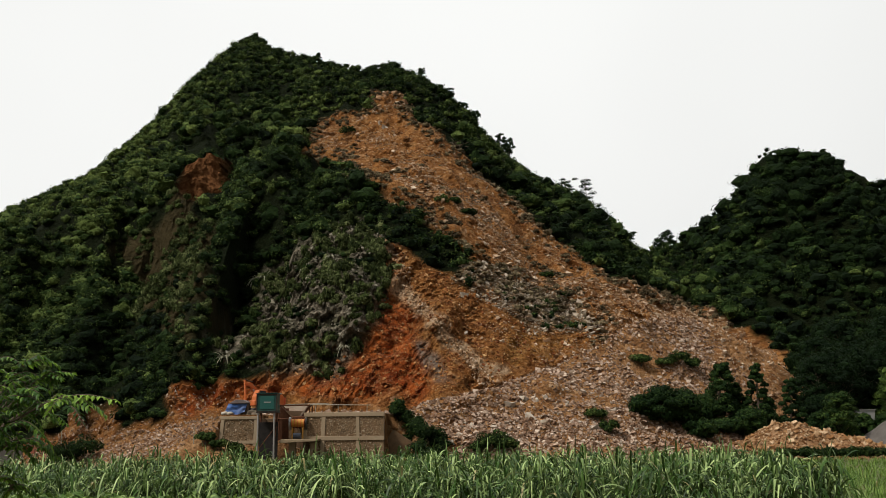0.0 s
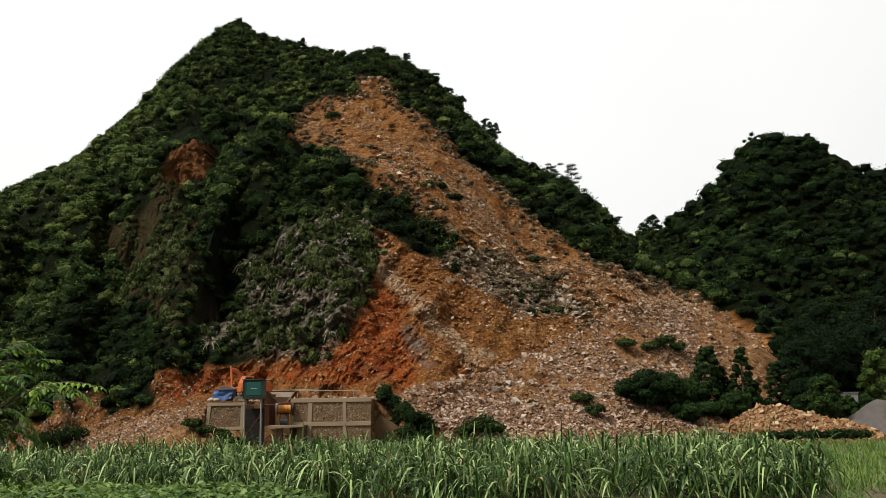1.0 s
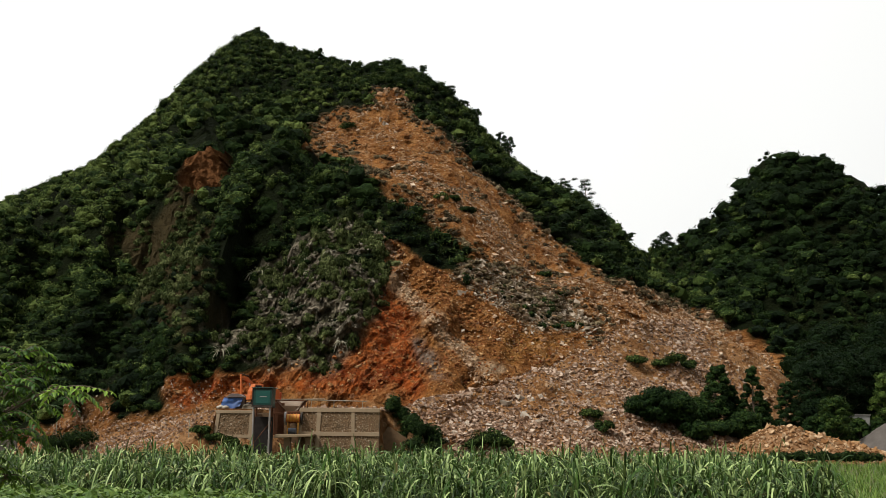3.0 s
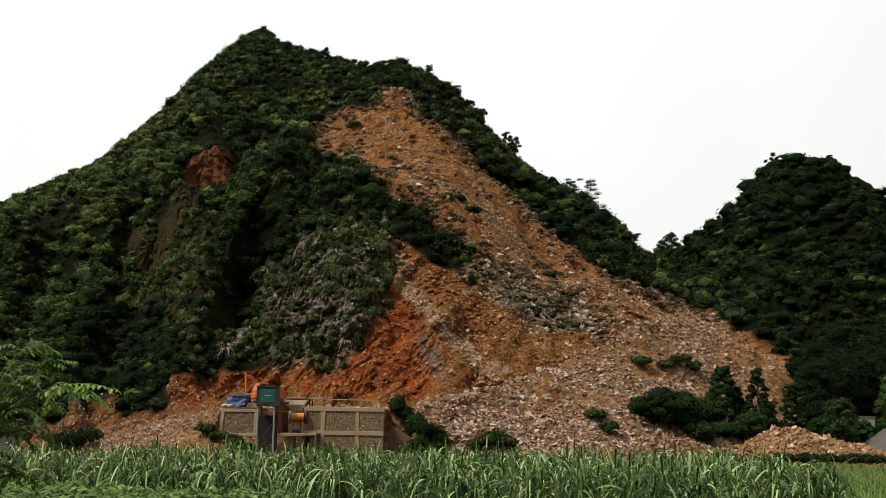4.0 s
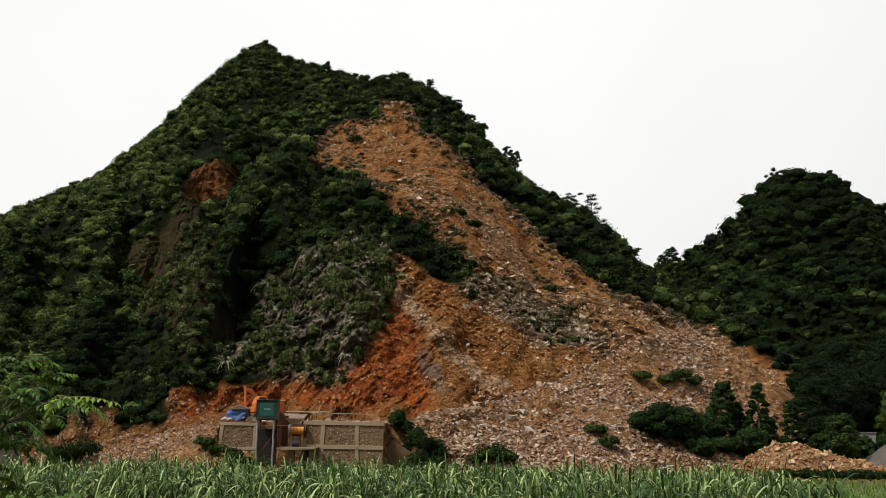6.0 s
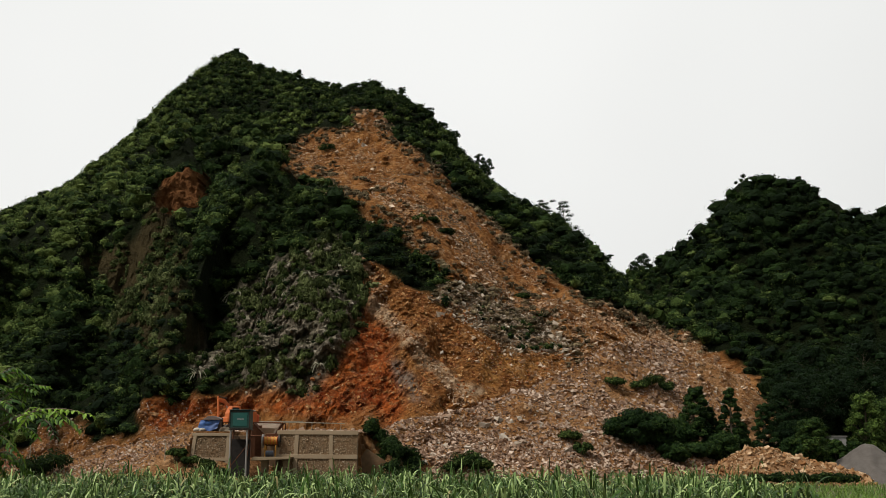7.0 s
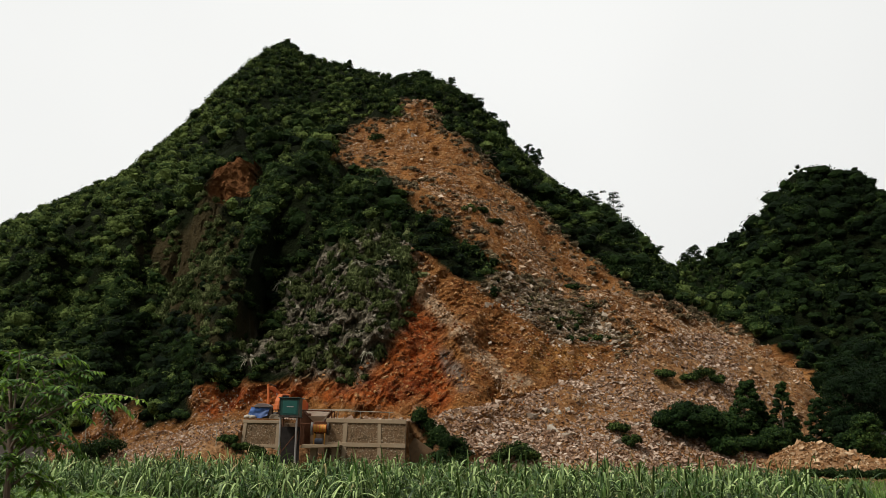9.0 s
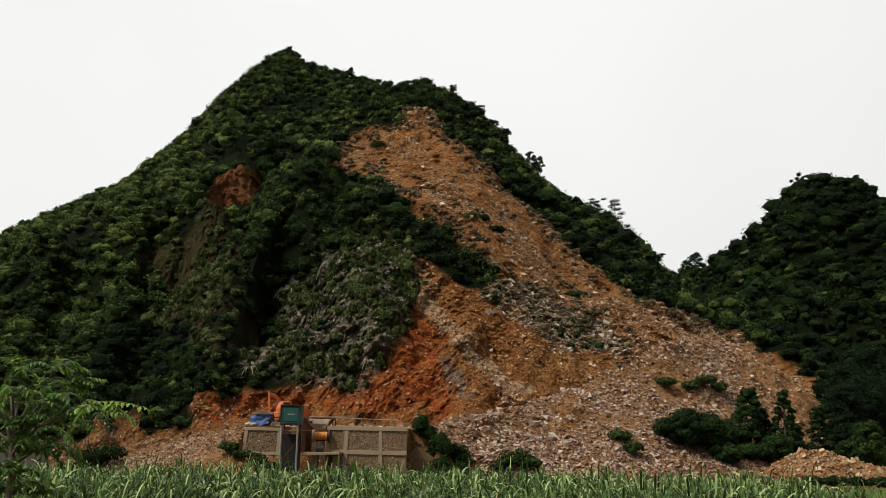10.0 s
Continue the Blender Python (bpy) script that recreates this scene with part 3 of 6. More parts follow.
HX = np.concatenate([np.arange(-200, -70, 2.0), np.arange(-70, -48, 0.8), np.arange(-48, 50, 0.4), np.arange(50, 190, 1.6)])
HY = np.concatenate([np.arange(94, 152, 0.36), np.arange(152, 240, 0.75), np.arange(240, 300, 1.0), np.arange(300, 345, 4.0)])
GX, GY = np.meshgrid(HX, HY)
GZ = land(GX, GY)


def push_out(x, y, z, masks):
    """How far the broken rock and the gullied slide stand out from the smooth slope."""
    bare, prow, dark, red, cut, loose = masks
    steep = np.clip(prow + dark + red + cut, 0, 1)
    k = (0.9 - 0.4 * cut) * fbm(x / 4.5, z / 5.5, y / 4.5, seed=31, octaves=2) + (1.0 - 0.45 * cut) * blocks3(x / 1.9, z / 2.6, y / 1.9, 33) + 0.6 * blocks3(x / 0.8, z / 1.1, y / 0.8, 34) - 0.7
    push = steep * k * (1 + 1.0 * prow + 0.15 * cut) - 2.0 * inside(x, z, CAVE, 1.6) * (y < 215)
    push = push - 2.3 * cut * np.abs(vnoise((x - 0.7 * z) / 2.6, z / 14, seed=42)) + 1.3 * cut
    gully = 1.2 * np.abs(vnoise((x + 0.45 * z) / 5.5, (y + z) / 60, seed=36)) + 0.6 * np.abs(vnoise((x + 0.45 * z) / 2.1, (y + z) / 22, seed=37))
    lumps = 0.6 * fbm(x / 2.2, y / 2.2, seed=38, octaves=2) + 0.9 * blocks3(x / 2.4, z / 2.0, y / 3.0, 39) + 1.3 * np.maximum(0, vnoise(x / 9, (y + z) / 14, seed=40))
    push = push + bare * (1 - steep) * (1 - loose) * (gully + lumps)
    return push * (1 - red) + red * (y - 183 + 0.5 * k + 0.8 * np.abs(vnoise(x / 1.3, z / 9, seed=44)))


def build_hills():
    ny, nx = GX.shape
    x, y, z = GX.ravel(), GY.ravel(), GZ.ravel()
    idx = np.arange(nx * ny).reshape(ny, nx)
    faces = np.stack([idx[:-1, :-1], idx[:-1, 1:], idx[1:, 1:], idx[1:, :-1]], -1).reshape(-1, 4)
    masks = covers(x, y, z)
    bare, prow, dark, red, cut, loose = masks
    steep = np.clip(prow + dark + red + cut, 0, 1)
    push = push_out(x, y, z, masks)
    verts = np.stack([x + 0.4 * steep * vnoise(x / 1.7, z / 1.7, y / 1.7, seed=35), y - push, z], -1)
    ob = raw("hillside", verts, faces, HILL, smooth=False)
    for name, v in zip(("bare", "prow", "dark", "red", "cut", "loose", "pale", "bedrock", "deep", "gold", "debris"), masks + earths(x, y, z)):
        ob.data.attributes.new(name, 'FLOAT', 'POINT').data.foreach_set("value", v.astype(np.float32))
    tagged(ob, "steep limestone hills with an orange landslide scar", "hillside", kind="structure")


build_hills()


# ---- foliage ----
def crown_lumps(rng, lumps):
    c = rng.normal(size=(lumps, 3))
    c[:, 2] = np.abs(c[:, 2]) * 0.9 - 0.1
    return c / np.linalg.norm(c, axis=1)[:, None]


def leaf_cloud(rng, count, size, flat=0.88, lumps=9, knobs=None):
    """Leaf cards over a knobbly crown of radius 1: verts (3n, 3)."""
    d = rng.normal(size=(count, 3))
    d[:, 2] = np.abs(d[:, 2]) * 1.1 - 0.35
    d /= np.linalg.norm(d, axis=1)[:, None]
    c = crown_lumps(rng, lumps) if knobs is None else knobs
    near = d @ c.T
    bulge = np.clip(near, 0, 1).max(1) ** 9
    r = (0.60 + 0.42 * bulge) * rng.uniform(0.84, 1.08, count)
    p = d * r[:, None] * np.array([1, 1, flat])
    nrm = d + 0.8 * (d - 0.8 * c[near.argmax(1)]) + rng.normal(size=(count, 3)) * 0.4 + np.array([0, 0, 0.3])
    nrm /= np.linalg.norm(nrm, axis=1)[:, None]
    a = np.cross(nrm, rng.normal(size=(count, 3)))
    a /= np.linalg.norm(a, axis=1)[:, None]
    b = np.cross(nrm, a)
    s = size * rng.uniform(0.6, 1.35, count)[:, None]
    w = s * rng.uniform(0.5, 0.9, count)[:, None]
    tip = p + a * s - np.array([0, 0, 0.2]) * s
    return np.stack([p - a * s * 0.6 + b * w * 0.7, tip, p - a * s * 0.6 - b * w * 0.7], 1).reshape(-1, 3)


def core_blob(rng, squash=0.95, knobs=None, detail=1):
    """The close inner foliage of a crown."""
    bm = bmesh.new()
    bmesh.ops.create_icosphere(bm, subdivisions=detail, radius=1.0)
    v = np.array([q.co[:] for q in bm.verts])
    f = np.array([[q.index for q in p.verts] for p in bm.faces])
    bm.free()
    r = np.full(len(v), 0.56) if knobs is None else 0.50 + 0.34 * np.clip(v @ knobs.T, 0, 1).max(1) ** 9
    return v * (r * rng.uniform(0.78, 1.1, len(v)))[:, None] * np.array([1, 1, squash]), f


def scatter_bushes(name, pts, radius, tone, material, label, seed, count=130, size=0.24, templates=10, height=None, detail=1):
    """One mesh of many bushes at pts, each a leaf cloud over a core darkened as if shaded."""
    rng = np.random.default_rng(seed)
    knobs = [crown_lumps(rng, 9) for _ in range(templates)]
    clouds = [leaf_cloud(rng, count, size, knobs=k) for k in knobs]
    cores = [core_blob(rng, 0.95, k, detail) for k in knobs]
    vs, tn = [], []
    cv, cf, ct = [], [], []
    base = 0
    height = np.ones(len(pts)) if height is None else height
    for i, p in enumerate(pts):
        a = rng.uniform(0, 6.283)
        rot = np.array([[math.cos(a), -math.sin(a), 0], [math.sin(a), math.cos(a), 0], [0, 0, 1]])
        sc = radius[i] * np.array([rng.uniform(0.8, 1.2), rng.uniform(0.8, 1.2), height[i] * rng.uniform(0.7, 1.15)])
        q = (clouds[i % templates] @ rot.T) * sc + p
        vs.append(q)
        tn.append(np.full(len(q), tone[i]))
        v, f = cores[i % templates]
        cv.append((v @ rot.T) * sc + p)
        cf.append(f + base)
        # lower tone paints the shade inside the bush
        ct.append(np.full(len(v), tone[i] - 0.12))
        base += len(v)
    v = np.concatenate(vs)
    tris = np.arange(len(v)).reshape(-1, 3)
    allv = np.concatenate([v] + cv)
    allf = np.concatenate([tris, np.concatenate(cf) + len(v)])
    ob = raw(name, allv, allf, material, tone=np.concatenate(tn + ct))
    return tagged(ob, label, "bushes", kind="stuff")


def slope_points(rng, n, x0, x1, y0, y1):
    x, y = rng.uniform(x0, x1, n), rng.uniform(y0, y1, n)
    z = land(x, y)
    gx, gy = (land(x + 0.8, y) - z) / 0.8, (land(x, y + 0.8) - z) / 0.8
    area = np.sqrt(1 + gx ** 2 + gy ** 2)
    return x, y, z, area


def plant_hills():
    rng = np.random.default_rng(7)
    x, y, z, area = slope_points(rng, 41000, -140, 125, 112, 294)
    bare, prow, dark, red, cut, loose = covers(x, y, z)
    keep = rng.uniform(0, 3.0, len(x)) < area * np.where(y < 180, np.where((x < -26) & (y < 150), 2.3, 1.5), np.where(x > 52, 1.4, np.where(y > 222, 1.15, 0.72)))
    keep &= (z > 1.0) & (bare < 0.3) & (inside(x, z + 1.5, RED_CLIFF, 5.0) < 0.25) & (inside(x, z, CAVE, 2.0) < 0.3)
    keep &= rng.uniform(size=len(x)) > 0.25 * prow + 0.6 * dark
    behind = land(x, y + 6) < z - 0.5
    keep &= ~(behind & (land(x, y + 14) < z - 4) & (y > 200))
    x, y, z, prow, dark = (v[keep] for v in (x, y, z, prow, dark))
    far = np.clip((y - 120) / 150, 0, 1)
    rad = rng.uniform(0.85, 1.9, len(x)) * (0.75 + 0.72 * far) * (1 - 0.42 * prow - 0.45 * dark)
    big = rng.uniform(size=len(x)) < 0.15
    rad = np.where(big & (prow < 0.3), rad * 1.45, rad)
    rad = np.where((y > 222) & (x < 60), np.minimum(rad, rng.uniform(0.95, 1.75, len(x))), rad)
    tone = 0.27 + 0.22 * fbm(x / 15, y / 15, seed=41) + rng.normal(size=len(x)) * 0.28
    # light and shade put into leaf tone: west paler, cliff foot and east darker
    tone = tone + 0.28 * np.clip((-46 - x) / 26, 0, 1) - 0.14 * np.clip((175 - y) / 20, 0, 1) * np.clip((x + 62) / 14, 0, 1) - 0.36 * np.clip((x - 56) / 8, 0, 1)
    pts = np.stack([x, y, z + rng.uniform(-0.15, 0.85, len(x)) * rad], -1)
    # the eastern crest takes the same painted shade
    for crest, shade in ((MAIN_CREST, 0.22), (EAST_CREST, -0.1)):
        c = np.array(crest, dtype=float)
        at = np.arange(c[0, 0], c[-1, 0], 0.9)
        cx = at + rng.uniform(-0.5, 0.5, len(at))
        cy = np.interp(cx, c[:, 0], c[:, 1]) + rng.uniform(-2.0, 0.5, len(at))
        r = rng.uniform(0.7, 1.35, len(at))
        pts = np.concatenate([pts, np.stack([cx, cy, land(cx, cy) + rng.uniform(0.2, 0.9, len(at)) * r], -1)])
        rad, tone, x = np.concatenate([rad, r]), np.concatenate([tone, shade + rng.normal(size=len(at)) * 0.15]), np.concatenate([x, cx])
    tone = np.clip(tone, -0.3, 1)
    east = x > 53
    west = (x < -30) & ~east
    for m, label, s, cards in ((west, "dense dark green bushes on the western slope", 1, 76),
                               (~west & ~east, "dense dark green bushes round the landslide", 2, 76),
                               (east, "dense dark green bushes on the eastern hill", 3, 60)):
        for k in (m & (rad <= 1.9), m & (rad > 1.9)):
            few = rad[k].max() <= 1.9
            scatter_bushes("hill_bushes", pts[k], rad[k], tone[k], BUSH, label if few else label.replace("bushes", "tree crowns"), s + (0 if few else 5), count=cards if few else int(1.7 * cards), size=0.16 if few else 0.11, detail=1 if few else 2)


plant_hills()


def plant_outcrop():
    """Small light green plants and hanging vines on the grey outcrop and the old cliff."""
    rng = np.random.default_rng(8)
    x, y, z, area = slope_points(rng, 24000, -60, -5, 120, 185)
    masks = covers(x, y, z)
    bare, prow, dark, red, cut, loose = masks
    y = y - push_out(x, y, z, masks)
    patch = np.clip(0.5 + 0.7 * fbm(x / 3, z / 3, y / 3, seed=43), 0, 1)
    keep = rng.uniform(size=len(x)) < (0.5 * prow + 0.3 * dark) * np.clip(2.0 * patch - 0.5, 0, 1)
    x, y, z, prow = x[keep], y[keep], z[keep], prow[keep]
    rad = rng.uniform(0.35, 0.95, len(x))
    tone = np.clip(0.40 + 0.32 * rng.normal(size=len(x)), 0, 1)
    scatter_bushes("cliff_plants", np.stack([x, y - 0.15, z + 0.2], -1), rad, tone, OUTCROP_LEAF, "small green plants clinging to the grey outcrop", 9, count=80, size=0.27, templates=8, height=rng.uniform(0.8, 2.2, len(x)))


plant_outcrop()


# ---- loose stone ----
def stone_shape(rng, flat=0.9):
    """An angular block with a knocked-off corner."""
    v = np.array([(x, y, z) for x in (-1, 1) for y in (-1, 1) for z in (-1, 1)], dtype=float) * 0.72
    v += rng.normal(size=(8, 3)) * 0.2
    for k in rng.permutation(8)[:3]:
        v[k] *= rng.uniform(0.35, 0.75)
    v[4:, 2] += rng.uniform(-0.3, 0.3)
    f = np.array([(0, 1, 3), (0, 3, 2), (4, 6, 7), (4, 7, 5), (0, 4, 5), (0, 5, 1), (2, 3, 7), (2, 7, 6), (0, 2, 6), (0, 6, 4), (1, 5, 7), (1, 7, 3)])
    return v * np.array([rng.uniform(0.9, 1.3), rng.uniform(0.7, 1.0), flat * rng.uniform(0.6, 1.0)]), f


def small_stone(rng, flat=0.7):
    v = np.array([(1, 0, 0), (-1, 0, 0), (0, 1, 0), (0, -1, 0), (0, 0, 1), (0, 0, -1)], dtype=float)
    f = np.array([(0, 2, 4), (2, 1, 4), (1, 3, 4), (3, 0, 4), (2, 0, 5), (1, 2, 5), (3, 1, 5), (0, 3, 5)])
    return v * rng.uniform(0.8, 1.3, (6, 1)) * np.array([1, 0.85, flat]) + rng.normal(size=(6, 3)) * 0.2, f


def scatter_stones(name, pts, size, material, label, seed, parent=None, sink=0.25, flat=0.9, plain_below=0.17):
    rng = np.random.default_rng(seed)
    shapes = [stone_shape(rng, flat) for _ in range(14)]
    simple = [small_stone(rng, flat) for _ in range(14)]
    pts, size = np.asarray(pts), np.asarray(size)
    spin = [np.array(Euler(rng.uniform(-0.8, 0.8, 2).tolist() + [rng.uniform(0, 6.283)]).to_matrix()) for _ in range(140)]
    kind = rng.integers(0, 140, len(pts))
    vs, fs, base = [], [], 0
    for k in range(140):
        for small in (True, False):
            m = (kind == k) & ((size < plain_below) == small)
            if not m.any():
                continue
            v, f = simple[k % 14] if small else shapes[k % 14]
            v = v @ spin[k].T
            at = pts[m] + np.array([0, 0, 1.0]) * ((0.5 - sink) * size[m])[:, None]
            vs.append((v[None] * size[m][:, None, None] + at[:, None]).reshape(-1, 3))
            fs.append((f[None] + base + (np.arange(m.sum()) * len(v))[:, None, None]).reshape(-1, 3))
            base += m.sum() * len(v)
    ob = raw(name, np.concatenate(vs), np.concatenate(fs), material, parent=parent)
    return tagged(ob, label, "" if parent else "stones", kind="stuff")


def strew_stones():
    rng = np.random.default_rng(17)
    x, y, z, area = slope_points(rng, 160000, -62, 58, 99, 150)
    masks = covers(x, y, z)
    bare, prow, dark, red, cut, loose = masks
    y = y - push_out(x, y, z, masks)
    patch = np.clip(0.8 + 0.6 * fbm(x / 6, y / 6, seed=61), 0.05, 1)
    patch = np.where(x < -18, 1.0, patch)
    loose = np.maximum(loose, 0.55 * bare * (x < -23) * (z < 9))
    on = (rng.uniform(size=len(x)) < loose * patch * np.interp(x, [33, 38, 44], [1.0, 0.3, 0.08])) & (z > 0.05) & ~((x > -21.5) & (x < -5) & (y < 104))
    size = 0.08 + 0.10 * rng.pareto(2.2, len(x))
    size = np.clip(size, 0.08, 0.3) * np.where(x < -20, 0.62, 1.0)
    ochre = x + 4 * vnoise(x / 4, y / 4, seed=64) + 0.55 * (y - 112) > 52
    scatter_stones("rubble_stones", np.stack([x, y, z], -1)[on & ~ochre], size[on & ~ochre], STONE, "pale broken limestone rubble along the ramp", 18)
    scatter_stones("ochre_stones", np.stack([x, y, z], -1)[on & ochre], size[on & ochre], SLIDE_STONE, "ochre broken stones on the eastern flank of the ramp", 25)
    n = 900
    tx, ty = rng.uniform(-13.0, -2.5, n), rng.uniform(101.2, 107, n)
    scatter_stones("terrace_stones", np.stack([tx, ty, land(tx, ty)], -1), np.clip(0.08 + 0.08 * rng.pareto(2.6, n), 0.08, 0.3), STONE, "heaped broken stone on the terrace edge", 23)
    band = 0.9 * np.clip(1.5 - np.abs(x - np.interp(z, [7.6, 13, 16.7, 21.3, 28.8], [5.9, 2.5, -0.9, -4.7, -7.0])) / 1.1, 0, 1) * (y < 145) * bare * (1 - loose)
    up = (rng.uniform(size=len(x)) < np.maximum(np.where(x > 0, 0.38, 0.14) * cut, band)) & (z > 2)
    pale = up & (rng.uniform(size=len(x)) < band)
    up = up & ~pale
    scatter_stones("scree_stones", np.stack([x, y, z], -1)[pale], np.clip(size[pale] * 0.9, 0.08, 0.5), SLIDE_STONE, "pale scree running down the fresh cut", 29)
    scatter_stones("cut_stones", np.stack([x, y, z], -1)[up], np.clip(size[up], 0.08, 0.26), CUT_STONE, "ochre stones stuck in the fresh orange cut", 19)
    x, y, z, area = slope_points(rng, 150000, -30, 56, 128, 240)
    masks = covers(x, y, z)
    bare, prow, dark, red, cut, loose = masks
    y = y - push_out(x, y, z, masks)
    streak = np.clip(0.40 + 1.1 * fbm((x + 0.4 * z) / 4, (y + z) / 30, seed=63), 0.03, 1)
    streak = streak * np.interp(z, [26, 50, 70], [1.0, 0.6, 0.35])
    streak = np.where((z < 26) & (x > 2), 1.0, streak)
    heaped = inside(x, z, DEBRIS, 3.0, 1.5, y) * (y < 170) * (rng.uniform(size=len(x)) < 0.9) > 0.3
    on = (rng.uniform(size=len(x)) < bare * (1 - loose) * (1 - cut) * streak)
    size = np.clip(0.09 + 0.06 * rng.pareto(2.2, len(x)), 0.09, 0.55)
    scatter_stones("debris_stones", np.stack([x, y, z], -1)[heaped], np.clip(1.25 * size[heaped], 0.1, 0.5), DEBRIS_STONE, "grey broken stones heaped below the green strip", 30, flat=0.5)
    on &= ~heaped
    scatter_stones("slide_stones", np.stack([x, y, z], -1)[on], size[on], SLIDE_STONE, "broken stones strewn down the landslide slope", 20, plain_below=0.2, flat=0.55)
    apex = inside(x, z, [(-19, 69), (-13, 80), (-8, 80), (-4, 73), (-10, 74)], 1.0) * (rng.uniform(size=len(x)) < 0.08) > 0.4
    scatter_stones("crown_rocks", np.stack([x, y, z], -1)[apex], np.clip(0.25 + 0.2 * rng.pareto(2.4, apex.sum()), 0.25, 0.9), SLIDE_STONE, "broken rock ledges at the head of the landslide", 26, sink=0.4, flat=1.3)
    x, y, z, area = slope_points(rng, 12000, -32, -5, 120, 150)
    masks = covers(x, y, z)
    bare, prow, dark, red, cut, loose = masks
    y = y - push_out(x, y, z, masks)
    on = rng.uniform(size=len(x)) < 0.22 * prow
    size = np.clip(0.12 + 0.09 * rng.pareto(2.4, len(x)), 0.12, 0.42)
    scatter_stones("outcrop_blocks", np.stack([x, y, z], -1)[on], size[on], ROCK, "weathered grey limestone blocks of the outcrop", 22, sink=0.6, flat=1.1)


strew_stones()


def lay_brush():
    """Dry torn-up scrub along the edges of the slide and in patches on it."""
    rng = np.random.default_rng(27)
    x, y, z, area = slope_points(rng, 30000, -30, 54, 122, 262)
    masks = covers(x, y, z)
    bare, prow, dark, red, cut, loose = masks
    y = y - push_out(x, y, z, masks)
    edge = (bare > 0.02) & (inside(x, z, SLIDE, 9.0) < 0.85) & (z > 14)
    patch = (bare > 0.5) & (fbm((x + 0.3 * z) / 6, (y + z) / 18, seed=65) > 0.62) & (z > 26)
    heaped = inside(x, z, DEBRIS, 2.0, 1.0, y) * (y < 170) > 0.5
    on = (rng.uniform(size=len(x)) < np.where(edge, 0.3, np.where(patch, 0.22, np.where(heaped, 0.2, 0)))) & (loose < 0.3) & (cut < 0.2)
    green = heaped & (rng.uniform(size=len(x)) < np.interp(z - 0.28 * (12 - x), [17.5, 19.5, 23], [0.35, 0.1, 0.04]))
    scatter_bushes("debris_bushes", np.stack([x, y, z + 0.2], -1)[green], rng.uniform(0.4, 1.0, green.sum()), np.clip(0.25 + 0.2 * rng.normal(size=green.sum()), 0, 1), BUSH,
                   "green scrub surviving among the grey debris", 31, count=60, size=0.2)
    rad = rng.uniform(0.35, 0.95, on.sum())
    scatter_bushes("dry_brush", np.stack([x, y, z + 0.15], -1)[on], rad, np.clip(0.4 + 0.3 * rng.normal(size=on.sum()), 0, 1), DRY_BRUSH,
                   "dry brown brush torn loose along the landslide", 28, count=44, size=0.3, templates=8, height=rng.uniform(0.6, 1.1, on.sum()))


lay_brush()


def lay_loose_stones():
    """The larger stones at the foot of the rubble slope, each a thing of its own."""
    rng = np.random.default_rng(24)
    shapes = []
    for k in range(10):
        v, f = stone_shape(rng, 0.75)
        ob = raw("loose_stone", v, f, STONE if k % 3 else GREY_STONE)
        shapes.append(ob)
    done = 0
    while done < 260:
        x, y = rng.uniform(-1, 24), rng.uniform(101, 122)
        z = float(land(np.array([x]), np.array([y]))[0])
        if z < 0.1 or y > 104 + 0.75 * (x + 4):
            continue
        s = float(np.clip(0.15 + 0.10 * rng.pareto(2.2), 0.15, 0.5))
        src = shapes[done % 10]
        ob = src if done < 10 else new("loose_stone", src.data)
        ob.matrix_basis = pose(x, y, z + 0.2 * s, rng.uniform(-25, 25), rng.uniform(-25, 25), rng.uniform(0, 360)) @ Matrix.Diagonal((s, s, s, 1))
        tagged(ob, "pale grey limestone chunk on the rubble slope" if done % 10 % 3 == 0 else "pale pinkish limestone chunk on the rubble slope", "stone", "loose stones")
        done += 1


lay_loose_stones()


# ---- fields ----
def blades(rng, base, leaves, length, width, rise, droop, segs=4, stem=0.0):
    """Arching leaf blades at each base point: verts and quads as arrays."""
    n = len(base) * leaves
    b = np.repeat(base, leaves, axis=0)
    az = rng.uniform(0, 6.283, n)
    d = np.stack([np.cos(az), np.sin(az)], -1)
    L = length * rng.uniform(0.7, 1.25, n)
    up = rise * rng.uniform(0.6, 1.15, n)
    out = np.sqrt(np.maximum(0.05, 1 - np.minimum(up, 0.98) ** 2))
    st = stem * rng.uniform(0.15, 1.0, n)
    dr = droop * rng.uniform(0.3, 1.4, n)
    side = np.stack([-d[:, 1], d[:, 0]], -1)
    twist = rng.uniform(-0.5, 0.5, n)
    w0 = width * rng.uniform(0.7, 1.3, n)
    vs = []
    for k in range(segs + 1):
        t = k / segs
        r = L * (out * t)
        z = st + L * (up * t - dr * t * t)
        w = w0 * (0.55 + 0.9 * t) * (1 - t) ** 0.7 + 0.002 if k < segs else 0.004 + 0 * w0
        cx, cy = b[:, 0] + d[:, 0] * r, b[:, 1] + d[:, 1] * r
        cz = b[:, 2] + z
        for s in (-1, 1):
            vs.append(np.stack([cx + s * side[:, 0] * w, cy + s * side[:, 1] * w, cz + s * twist * w], -1))
    v = np.stack(vs, 1)
    m = 2 * (segs + 1)
    off = (np.arange(n) * m)[:, None, None]
    f = np.array([[2 * k, 2 * k + 1, 2 * k + 3, 2 * k + 2] for k in range(segs)])[None] + off
    return v.reshape(-1, 3), f.reshape(-1, 4), n, m


